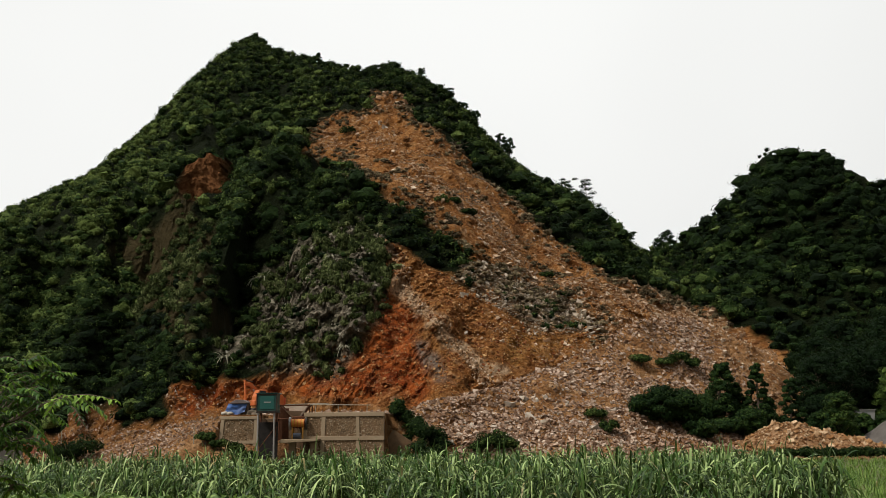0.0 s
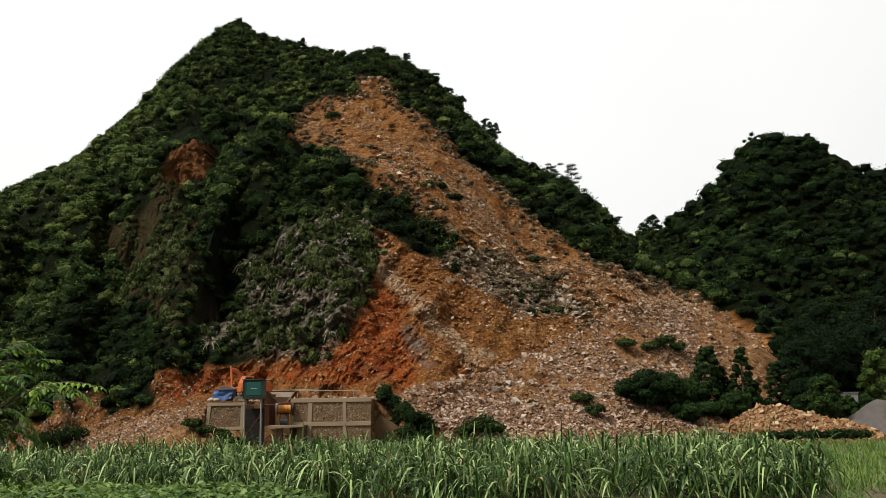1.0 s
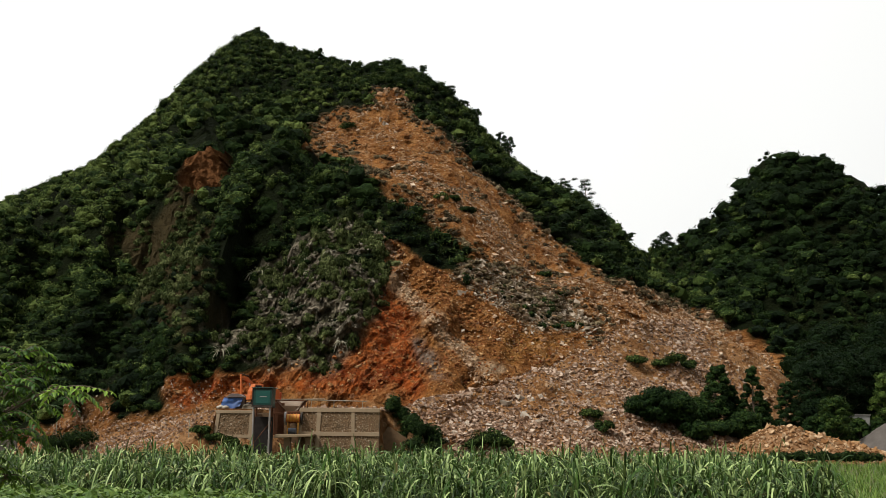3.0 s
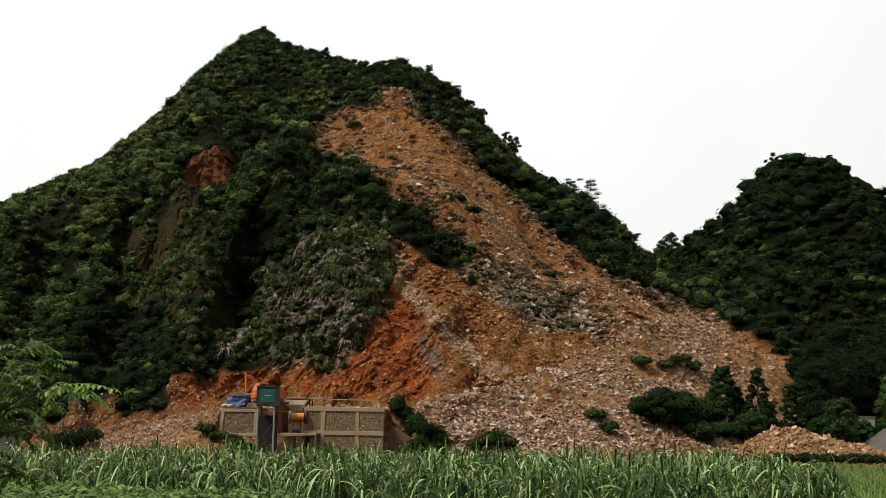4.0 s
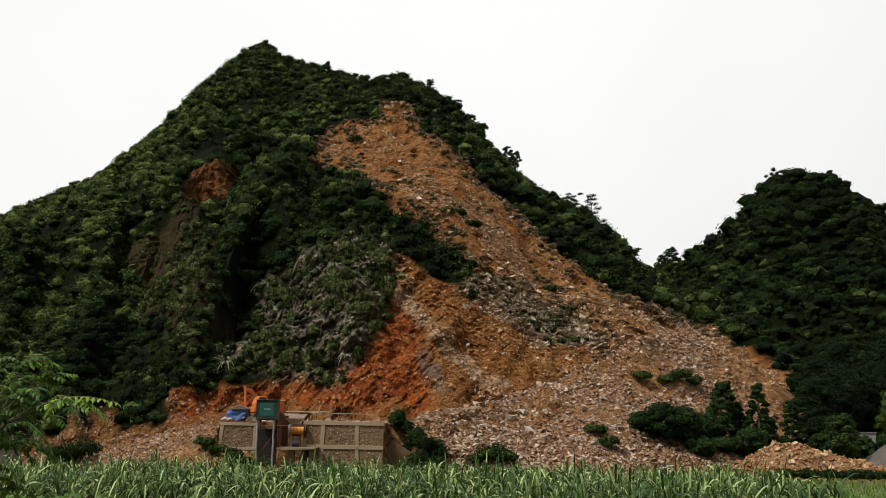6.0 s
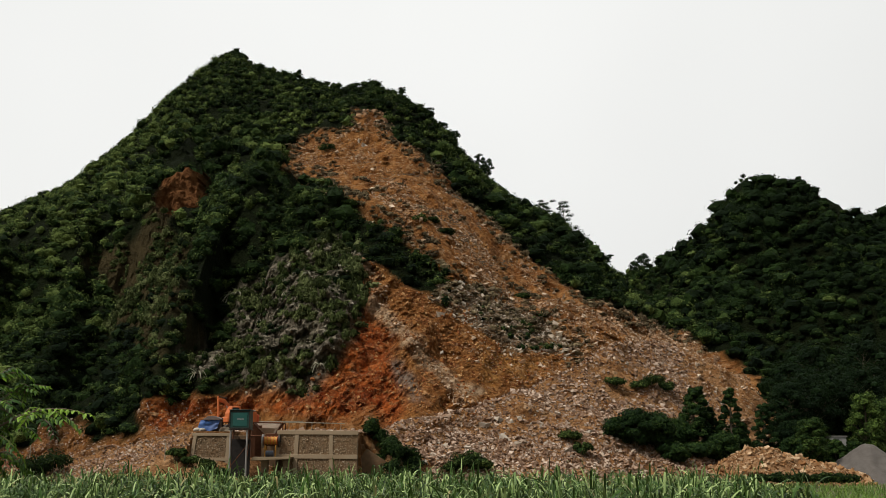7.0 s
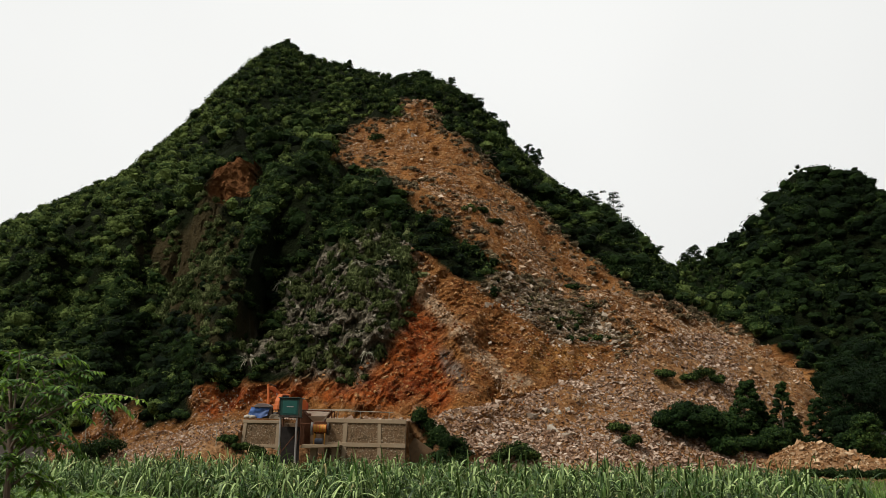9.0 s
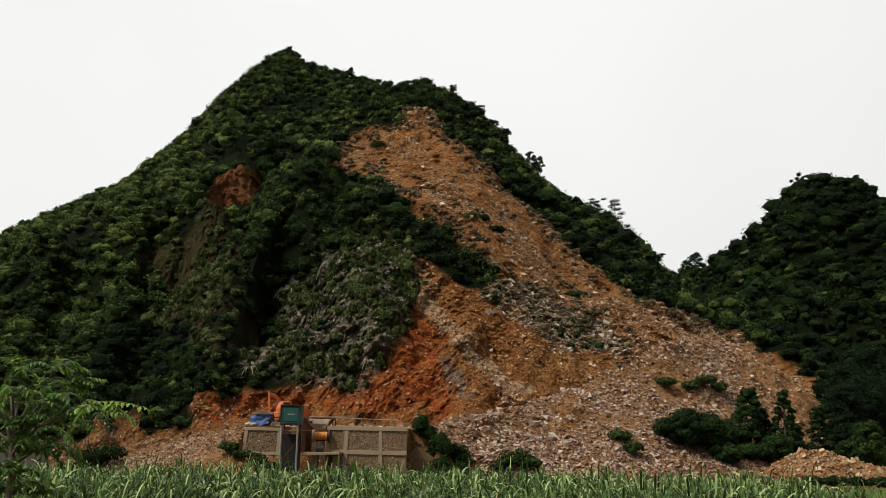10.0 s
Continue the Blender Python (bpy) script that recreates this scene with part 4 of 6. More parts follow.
def plant_cane():
    rng = np.random.default_rng(11)
    x, y = rng.uniform(-46, 26, 5600), rng.uniform(35, 71, 5600)
    edge = np.interp(x, [-52, -20, -8, 0, 10, 18, 26], [47, 45.5, 41, 37.5, 36.5, 36, 37]) + 0.7 * vnoise(x / 2, x / 2, seed=51)
    limit = np.interp(y, [36, 60, 76], [14.0, 19.0, 23.0]) + 0.8 * vnoise(y / 3, y / 3, seed=52)
    keep = (y > edge) & (x < limit) & (np.abs(x) < 0.5 * y + 3)
    keep &= rng.uniform(size=len(x)) < np.where(y < edge + 6, 1.0, 0.45)
    x, y = x[keep], y[keep]
    tall = 1 + 0.13 * vnoise(x / 4, y / 4, seed=53) + 0.1 * rng.normal(size=len(x))
    tall = tall * np.interp(x, [-50, -20, -5, 20], [0.88, 0.95, 1.06, 1.06])
    base = np.stack([x, y, np.zeros_like(x)], -1)
    vs, fs, ts, o = [], [], [], 0
    for leaves, stem, rise, droop, length in ((10, 1.4, 0.94, 1.5, 1.6), (5, 0.8, 0.8, 1.3, 1.5), (2, 1.5, 0.98, 0.8, 1.25)):
        v, f, n, m = blades(rng, base, leaves, length, 0.052, rise, droop, 6, stem)
        scale = np.repeat(tall, leaves * m)
        v[:, 2] = np.maximum(0.05, v[:, 2] * scale)
        vs.append(v)
        fs.append(f + o)
        o += len(v)
        tone = np.clip(0.33 + 0.42 * rng.normal(size=n) + 0.12 * np.repeat(vnoise(x / 5, y / 5, seed=54), leaves), 0, 1)
        ts.append(np.repeat(tone, m))
    ob = raw("sugar_cane", np.concatenate(vs), np.concatenate(fs), CANE_LEAF, smooth=True, tone=np.concatenate(ts))
    tagged(ob, "dense field of tall green sugar cane", "cane field", kind="stuff")


def plant_rice():
    rng = np.random.default_rng(12)
    x, y = rng.uniform(10, 62, 10000), rng.uniform(34, 104, 10000)
    limit = np.interp(y, [34, 60, 76, 104], [13.5, 18.5, 22.5, 26])
    keep = (x > limit) & (x < 0.46 * y + 3) & (rng.uniform(size=len(x)) < np.where(y < 70, 1.0, 0.5))
    x, y = x[keep], y[keep]
    v, f, n, m = blades(rng, np.stack([x, y, np.zeros_like(x)], -1), 8, 0.8, 0.022, 0.96, 0.45, 3)
    tone = np.clip(0.5 + 0.15 * rng.normal(size=n) + 0.2 * np.repeat(vnoise(x / 6, y / 6, seed=55), 8), 0, 1)
    ob = raw("short_grass", v, f, RICE_LEAF, smooth=True, tone=np.repeat(tone, m))
    tagged(ob, "bright green knee-high grass field beside the cane", "grass", kind="stuff")


def plant_crop():
    rng = np.random.default_rng(13)
    x, y = rng.uniform(-28, 12, 1700), rng.uniform(33, 47, 1700)
    edge = np.interp(x, [-28, -20, -8, -4, 12], [46.5, 45, 40.5, 37, 34.5])
    keep = (y < edge) & (x < -3 + 3 * vnoise(y / 2, y / 2, seed=56))
    x, y = x[keep], y[keep]
    pts = np.stack([x, y, rng.uniform(0.12, 0.45, len(x))], -1)
    scatter_bushes("bean_crop", pts, rng.uniform(0.36, 0.6, len(x)), np.clip(0.5 + 0.15 * rng.normal(size=len(x)), 0, 1), CROP_LEAF,
                   "low leafy green crop in front of the cane", 14, count=80, size=0.34, templates=6)


plant_cane()
plant_rice()
plant_crop()


# ---- the quarry works on the terrace ----
def wall_stones(rng, x0, x1, z0, z1, front, step=0.165):
    pts = []
    for z in np.arange(z0 + 0.1, z1 - 0.05, step * 0.8):
        for x in np.arange(x0 + 0.1, x1 - 0.05, step):
            pts.append((x + rng.uniform(-0.07, 0.07), front(z) + rng.uniform(-0.02, 0.06), z + rng.uniform(-0.05, 0.05)))
    return np.array(pts)


def batter(z):
    return 98.9 + 0.16 * z


def tilted_box(bm, x0, x1, z0, z1, proud, thick, lean=0.0):
    """A concrete bar lying on the battered front of the wall."""
    vs = []
    for z in (z0, z1):
        for x, y in ((x0, batter(z) - proud), (x1, batter(z) - proud), (x1, batter(z) + thick), (x0, batter(z) + thick)):
            vs.append(bm.verts.new((x + lean * (z - z1), y, z)))
    a, b = vs[:4], vs[4:]
    for q in (a[::-1], b, (a[0], a[1], b[1], b[0]), (a[1], a[2], b[2], b[1]), (a[2], a[3], b[3], b[2]), (a[3], a[0], b[0], b[3])):
        bm.faces.new(q)
    bmesh.ops.recalc_face_normals(bm, faces=bm.faces)
    return soften(bm, 0.025)


def build_wall():
    rng = np.random.default_rng(31)
    w = thing("retaining_wall", -13, 99.6, 0, label="battered rubble retaining wall framed with concrete beams", category="retaining wall")
    inv = Matrix.Translation((-13, -99.6, 0))
    for x0, x1, top, posts, beams in ((-21.2, -17.7, 4.75, ((-21.2, -20.85, .07), (-18.05, -17.7, 0)), ((2.2, 2.5), (4.5, 4.8))),
                                      (-13.3, -5.6, 5.05, ((-11.6, -11.2, .02), (-8.35, -8.0, -.03), (-13.3, -13.0, 0)), ((2.45, 2.85), (4.7, 5.1)))):
        bm = bmesh.new()
        tilted_box(bm, x0 + 0.01, x1 - 0.01, 0, top - 0.02, 0.0, 0.75)
        o = part("masonry", bm, MORTAR, w)
        o.location = (13, -99.6, 0)
        pts = wall_stones(rng, x0, x1, 0.3, top - 0.1, batter)
        s = scatter_stones("wall_stones", pts + np.array([13, -99.6, 0]), rng.uniform(0.06, 0.11, len(pts)), WALL_STONE, "", 33, w, 0.5, 0.9)
        s["label"] = "grey and ochre stones bedded in mortar"
        for a, b, lean in posts:
            bm = bmesh.new()
            tilted_box(bm, a, b, 0, top, 0.10, 0.3, lean)
            part("post", bm, CONCRETE, w, "cast concrete post").location = (13, -99.6, 0)
        for a, b in beams:
            bm = bmesh.new()
            tilted_box(bm, x0 - (0.1 if x0 < -20 else 0), x1, a, b, 0.125, 0.3)
            part("beam", bm, CONCRETE, w, "cast concrete beam").location = (13, -99.6, 0)
    bm = bmesh.new()
    box(bm, (-0.9 - 13 + 13 - 1.7, 4.6, 2.3), (4.6, 0.3, 4.7))
    part("back_wall", soften(bm, 0.03), MORTAR, w)
    for x in (-4.8, -0.25):
        bm = bmesh.new()
        box(bm, (x, 2.7, 2.3), (0.3, 3.6, 4.6))
        part("side_wall", soften(bm, 0.03), MORTAR, w)


def build_cabin():
    c = thing("control_cabin", -16.38, 97.4, 0, label="dark green steel control cabin raised on thin posts", category="cabin")
    z0 = 5.12
    bm = bmesh.new()
    box(bm, (0, 0, z0 + 0.86), (1.86, 1.86, 1.66))
    part("cabin_body", soften(bm, 0.03), GREEN_STEEL, c)
    bm = bmesh.new()
    box(bm, (0, 0, z0 + 1.73), (2.06, 2.06, 0.07))
    part("roof", soften(bm, 0.02), GREEN_STEEL, c)
    bm = bmesh.new()
    box(bm, (0, 0, z0 - 0.03), (1.98, 1.98, 0.09))
    part("floor_plate", soften(bm, 0.02), DARK_STEEL, c)
    for x in (-0.9, 0.9):
        bm = bmesh.new()
        box(bm, (x, -0.945, z0 + 0.86), (0.09, 0.05, 1.62))
        part("corner_trim", soften(bm, 0.01), DARK_STEEL, c)
    for z in (0.08, 1.62):
        bm = bmesh.new()
        box(bm, (0, -0.945, z0 + z), (1.7, 0.05, 0.08))
        part("edge_trim", soften(bm, 0.01), DARK_STEEL, c)
    bm = bmesh.new()
    box(bm, (0.05, -0.944, z0 + 0.86), (1.3, 0.03, 1.2))
    panel = part("front_panel", soften(bm, 0.01), plain("teal_sheet", (0.016, 0.10, 0.085), (0.022, 0.13, 0.11), 1.2, 0.45, 0, 0.1, (0.03, 0.05, 0.045), 0.5), c, "teal sheet panel")
    bm = bmesh.new()
    box(bm, (0.08, -0.966, z0 + 0.9), (0.62, 0.012, 0.09))
    part("sign_bar", bm, WHITE_WALL, panel, "pale strip of unreadable lettering")
    for x, y in ((-0.8, -0.8), (0.72, -0.8), (-0.8, 0.8), (0.72, 0.8)):
        bm = bmesh.new()
        rod(bm, (x, y, 0), (x, y, z0 - 0.06), 0.085, None, 10)
        part("post", bm, GREY_STEEL if y < 0 else RUST, c, "pale steel post" if y < 0 else "")
    for a, b in (((-0.8, -0.8, 1.6), (0.72, -0.8, 3.6)), ((0.72, -0.8, 2.0), (0.72, 0.8, 4.2))):
        bm = bmesh.new()
        rod(bm, a, b, 0.035)
        part("brace", bm, RUST, c)
    # added black sheet: stands in for the open shade under the cabin
    bm = bmesh.new()
    box(bm, (0, 0.5, 2.4), (1.75, 0.06, 3.6))
    part("shade_sheet", soften(bm, 0.01), plain("shade_black", (0.012, 0.010, 0.009), (0.028, 0.022, 0.018), 2.0, 0.9, 0, 0.3), c, "black sheet standing in for the shade behind the posts")


def build_crusher():
    h = thing("feed_hopper", -14.4, 101.6, 0, label="funnel-shaped steel feed hopper with rusty sides", category="hopper")
    top = [(-1.45, -0.9, 5.85), (1.4, -0.9, 5.8), (1.4, 1.6, 5.85), (-1.45, 1.6, 5.9)]
    low = [(-0.35, -0.35, 4.7), (0.55, -0.35, 4.7), (0.55, 0.7, 4.7), (-0.35, 0.7, 4.7)]
    pale = plain("worn_pale_steel", (0.50, 0.40, 0.30), (0.62, 0.52, 0.41), 1.5, 0.7, 0.0, 0.2, (0.25, 0.12, 0.06), 0.6)
    for i in range(4):
        j = (i + 1) % 4
        if i == 0:
            continue
        bm = bmesh.new()
        vs = [bm.verts.new(p) for p in (top[i], top[j], low[j], low[i])]
        bm.faces.new(vs)
        r = bmesh.ops.solidify(bm, geom=bm.faces[:], thickness=0.06)
        part("hopper_plate", bm, pale if i == 2 else RUST, h, "worn pale steel plate" if i == 2 else "rusty steel plate")
    bm = bmesh.new()
    vs = [bm.verts.new(p) for p in ((-0.95, -0.8, 5.3), (0.95, -0.8, 5.3), (0.55, -0.38, 4.7), (-0.35, -0.38, 4.7))]
    bm.faces.new(vs)
    bmesh.ops.solidify(bm, geom=bm.faces[:], thickness=0.06)
    part("hopper_plate", bm, pale, h, "worn pale steel plate")
    for a, b in (((-1.5, -0.95, 5.85), (1.45, -0.95, 5.8)), ((-1.5, 1.65, 5.92), (1.45, 1.65, 5.88)), ((1.4, -0.95, 5.85), (0.5, -0.6, 4.75)), ((-1.45, -0.95, 5.85), (-0.4, -0.6, 4.75))):
        bm = bmesh.new()
        rod(bm, a, b, 0.06)
        part("rim_bar", bm, RUST if a[0] < 0 else pale, h)
    for x, dep in ((-1.75, 0.0), (-1.2, 0.5)):
        bm = bmesh.new()
        box(bm, (x, 0.2 + dep, 4.0), (0.9, 0.08, 3.2), rx=0, rz=12)
        part("side_sheet", soften(bm, 0.01), RUST, h, "rust-brown corrugated side sheet")
    for x in (-1.5, 1.45):
        for y in (-0.8, 1.4):
            bm = bmesh.new()
            rod(bm, (x, y, 2.5), (x, y, 5.8), 0.06)
            part("leg", bm, RUST, h)
    bm = bmesh.new()
    rod(bm, (-1.9, -0.9, 4.55), (1.35, -0.9, 4.6), 0.05)
    part("cross_bar", bm, RUST, h)

    j = thing("jaw_crusher", -13.8, 99.3, 2.62, label="yellow-orange jaw crusher standing on a concrete slab", category="crusher")
    bm = bmesh.new()
    prism(bm, [(-0.58, 1.0), (0.58, 1.0), (0.62, 1.25), (0.56, 2.15), (-0.56, 2.15), (-0.62, 1.25)], 0.1, 0.9)
    part("crusher_body", soften(bm, 0.04), RUST, j)
    bm = bmesh.new()
    rod(bm, (-0.62, -0.15, 1.5), (0.62, -0.15, 1.5), 0.36, None, 24)
    drum = part("drum", soften(bm, 0.02), YELLOW_PAINT, j, "yellow-orange ribbed drum")
    for x in (-0.6, -0.3, 0.0, 0.3, 0.6):
        bm = bmesh.new()
        rod(bm, (x - 0.03, -0.15, 1.5), (x + 0.03, -0.15, 1.5), 0.41, None, 24)
        part("rib", bm, ORANGE_PAINT, drum)
    for x in (-0.5, 0.5):
        for y in (-0.4, 0.6):
            bm = bmesh.new()
            box(bm, (x, y, 0.53), (0.12, 0.12, 1.06))
            part("leg", soften(bm, 0.015), YELLOW_PAINT, j)
    bm = bmesh.new()
    rod(bm, (-0.86, 0.1, 1.45), (-0.68, 0.1, 1.45), 0.62, None, 28)
    wheel = part("flywheel", bm, GREY_STEEL, j, "pale steel flywheel")
    bm = bmesh.new()
    rod(bm, (-0.9, 0.1, 1.45), (0.9, 0.1, 1.45), 0.09, None, 12)
    part("shaft", bm, DARK_STEEL, wheel)
    bm = bmesh.new()
    rod(bm, (0.7, 0.1, 1.45), (0.84, 0.1, 1.45), 0.58, None, 28)
    part("flywheel", bm, DARK_STEEL, j)
    m = thing("electric_motor", -13.75, 98.2, 2.62, label="blue-grey electric motor below the crusher", category="motor")
    bm = bmesh.new()
    rod(bm, (-0.36, 0, 0.3), (0.36, 0, 0.3), 0.26, None, 18)
    part("motor_body", bm, plain("blue_grey_paint", (0.045, 0.06, 0.09), (0.075, 0.095, 0.13), 2, 0.5, 0.1, 0.2, (0.2, 0.17, 0.14), 0.5), m)
    bm = bmesh.new()
    box(bm, (0, 0, 0.04), (0.7, 0.5, 0.08))
    part("foot_plate", bm, DARK_STEEL, m)

    s = thing("concrete_platform", -13.5, 98.6, 0, label="weathered concrete slab on a stout pier", category="platform")
    bm = bmesh.new()
    prism(bm, [(-1.85, 2.25), (1.75, 2.4), (1.9, 2.62), (-1.6, 2.6)], -1.7, 1.6)
    part("slab", soften(bm, 0.03), CONCRETE, s)
    for x in (-0.7, 1.3):
        bm = bmesh.new()
        box(bm, (x, 0, 1.15), (0.6, 0.9, 2.3))
        part("pier", soften(bm, 0.03), CONCRETE, s)
    r = thing("guard_rail", -9, 100.9, 4.95, label="thin weathered pole rail along the terrace edge", category="rail")
    for a, b in (((-6.2, -0.5, 0.95), (-2, -0.5, 1.02)), ((-3.9, -0.3, 0.92), (2.0, 0.4, 0.86))):
        bm = bmesh.new()
        rod(bm, a, b, 0.045, 0.04)
        part("pole", bm, BAMBOO, r)
    for x in (-3.4, -1.2, 1.6):
        bm = bmesh.new()
        rod(bm, (x, 0.1, -0.2), (x + 0.05, 0.1, 0.92), 0.035)
        part("upright", bm, BAMBOO, r)


def build_excavator():
    e = thing("excavator", -19.5, 112.2, 5.05, 38, label="orange tracked excavator with a raised bent boom", category="excavator")
    for y in (-1.1, 1.1):
        bm = bmesh.new()
        prism(bm, [(-1.9, 0.25), (-1.65, 0.02), (1.65, 0.02), (1.9, 0.25), (1.9, 0.6), (1.6, 0.85), (-1.6, 0.85), (-1.9, 0.6)], y - 0.3, y + 0.3)
        t = part("track", soften(bm, 0.03), DARK_STEEL, e, "dark steel crawler track")
        for x in np.arange(-1.3, 1.4, 0.52):
            bm = bmesh.new()
            rod(bm, (x, y - 0.34, 0.3), (x, y - 0.28, 0.3), 0.2, None, 12)
            part("roller", bm, RUST, t)
    bm = bmesh.new()
    rod(bm, (0, 0, 0.75), (0, 0, 1.05), 0.75, None, 20)
    part("slew_ring", bm, DARK_STEEL, e)
    bm = bmesh.new()
    prism(bm, [(-1.6, 1.05), (1.7, 1.05), (1.95, 1.3), (1.95, 2.1), (1.7, 2.25), (0.2, 2.25), (0.0, 1.75), (-1.6, 1.6)], -1.25, 1.25)
    part("upper_body", soften(bm, 0.05), ORANGE_PAINT, e)
    bm = bmesh.new()
    prism(bm, [(1.5, 1.1), (2.2, 1.15), (2.25, 1.95), (1.5, 2.0)], -1.2, 1.2)
    part("counterweight", soften(bm, 0.08), plain("red_orange_paint", (0.50, 0.075, 0.02), (0.58, 0.10, 0.03), 1.2, 0.5, 0, 0.1, (0.2, 0.1, 0.05), 0.4), e, "red-orange counterweight")
    bm = bmesh.new()
    prism(bm, [(-1.5, 1.1), (-0.1, 1.1), (-0.1, 2.75), (-1.1, 2.75), (-1.5, 2.0)], -1.3, -0.35)
    cab = part("cab", soften(bm, 0.05), ORANGE_PAINT, e)
    bm = bmesh.new()
    prism(bm, [(-1.25, 1.75), (-0.3, 1.75), (-0.3, 2.6), (-1.0, 2.6), (-1.3, 2.0)], -1.32, -1.3)
    part("cab_window", bm, WINDOW_GLASS, cab, "dark glass window")
    bm = bmesh.new()
    box(bm, (1.2, -0.6, 2.36), (1.1, 1.2, 0.14))
    part("engine_cover", soften(bm, 0.03), WHITE_WALL, e, "pale engine cover plate")
    bm = bmesh.new()
    prism(bm, [(-0.13, 1.5), (-0.66, 2.9), (-1.26, 3.5), (-2.06, 3.62), (-2.09, 3.38), (-1.32, 3.05), (-0.90, 2.55), (-0.50, 1.45)], 0.05, 0.45)
    boom = part("boom", soften(bm, 0.03), ORANGE_PAINT, e, "bent orange boom")
    bm = bmesh.new()
    rod(bm, (-0.59, -0.05, 1.5), (-1.16, -0.05, 2.85), 0.07)
    part("lift_cylinder", bm, GREY_STEEL, boom)
    bm = bmesh.new()
    rod(bm, (-1.06, 0.25, 3.62), (-1.99, 0.25, 3.85), 0.06)
    part("stick_cylinder", bm, DARK_STEEL, boom)
    bm = bmesh.new()
    prism(bm, [(-2.13, 3.82), (-2.0, 3.82), (-1.94, 3.4), (-1.86, 1.6), (-1.96, 1.5), (-2.07, 3.3)], 0.1, 0.4)
    stick = part("stick", soften(bm, 0.02), ORANGE_PAINT, e, "orange dipper stick")
    bm = bmesh.new()
    prism(bm, [(-1.96, 1.6), (-1.59, 1.5), (-1.46, 1.0), (-1.66, 0.6), (-1.82, 0.65), (-1.69, 1.05), (-1.82, 1.3)], -0.25, 0.75)
    part("bucket", soften(bm, 0.02), DARK_STEEL, stick, "dark steel bucket")


def build_generator():
    g = thing("generator", -20.2, 103.2, 5.0, label="generator under a dark lid, half covered by a blue tarpaulin", category="generator")
    bm = bmesh.new()
    box(bm, (0, 0, 0.55), (1.7, 1.2, 1.0))
    part("housing", soften(bm, 0.04), DARK_STEEL, g)
    bm = bmesh.new()
    prism(bm, [(-0.75, 1.2), (-0.2, 1.5), (0.5, 1.46), (0.95, 1.22), (0.9, 1.12), (-0.7, 1.1)], -0.85, 0.75)
    part("lid", soften(bm, 0.02), plain("weathered_dark_sheet", (0.15, 0.12, 0.115), (0.22, 0.18, 0.165), 2, 0.7, 0.1, 0.3, (0.2, 0.14, 0.1), 0.5), g, "dark weathered sheet lid")
    rng = np.random.default_rng(35)
    u, v = np.meshgrid(np.linspace(0, 1, 14), np.linspace(0, 1, 9))
    x = -1.0 + 1.9 * u - 0.25 * v
    z = 1.08 - 0.95 * v * (0.5 + 0.6 * np.abs(np.sin(2.2 * u + 0.4))) + 0.05 * vnoise(u * 7, v * 5, seed=71)
    y = -0.66 - 0.12 * v - 0.1 * vnoise(u * 6, v * 4, seed=72)
    idx = np.arange(u.size).reshape(u.shape)
    f = np.stack([idx[:-1, :-1], idx[:-1, 1:], idx[1:, 1:], idx[1:, :-1]], -1).reshape(-1, 4)
    raw("tarpaulin", np.stack([x.ravel(), y.ravel(), z.ravel()], -1), f, BLUE_PAINT, True, parent=g)["label"] = "crumpled bright blue tarpaulin"
    s = thing("sand_sack", -21.55, 103.0, 4.95, label="pale stuffed sack beside the generator", category="sack", group="sacks")
    v, f = core_blob(rng, 0.6, None, 2)
    raw("sack_body", v * 0.75 + np.array([0, 0, 0.2]), f, plain("sackcloth", (0.36, 0.32, 0.26), (0.46, 0.42, 0.35), 3, 0.9), True, parent=s)
    copy_thing(s, pose(-21.0, 102.6, 4.95, 0, 0, 70))
    b = thing("plank_stack", -18.7, 102.6, 5.0, label="grey planks stacked beside the cabin", category="planks")
    for k in range(4):
        bm = bmesh.new()
        box(bm, (0.05 * k, 0, 0.06 + 0.11 * k), (1.3, 0.5, 0.09), rz=6 * k - 8)
        part("plank", bm, BAMBOO, b)


build_wall()
build_cabin()
build_crusher()
build_excavator()
build_generator()


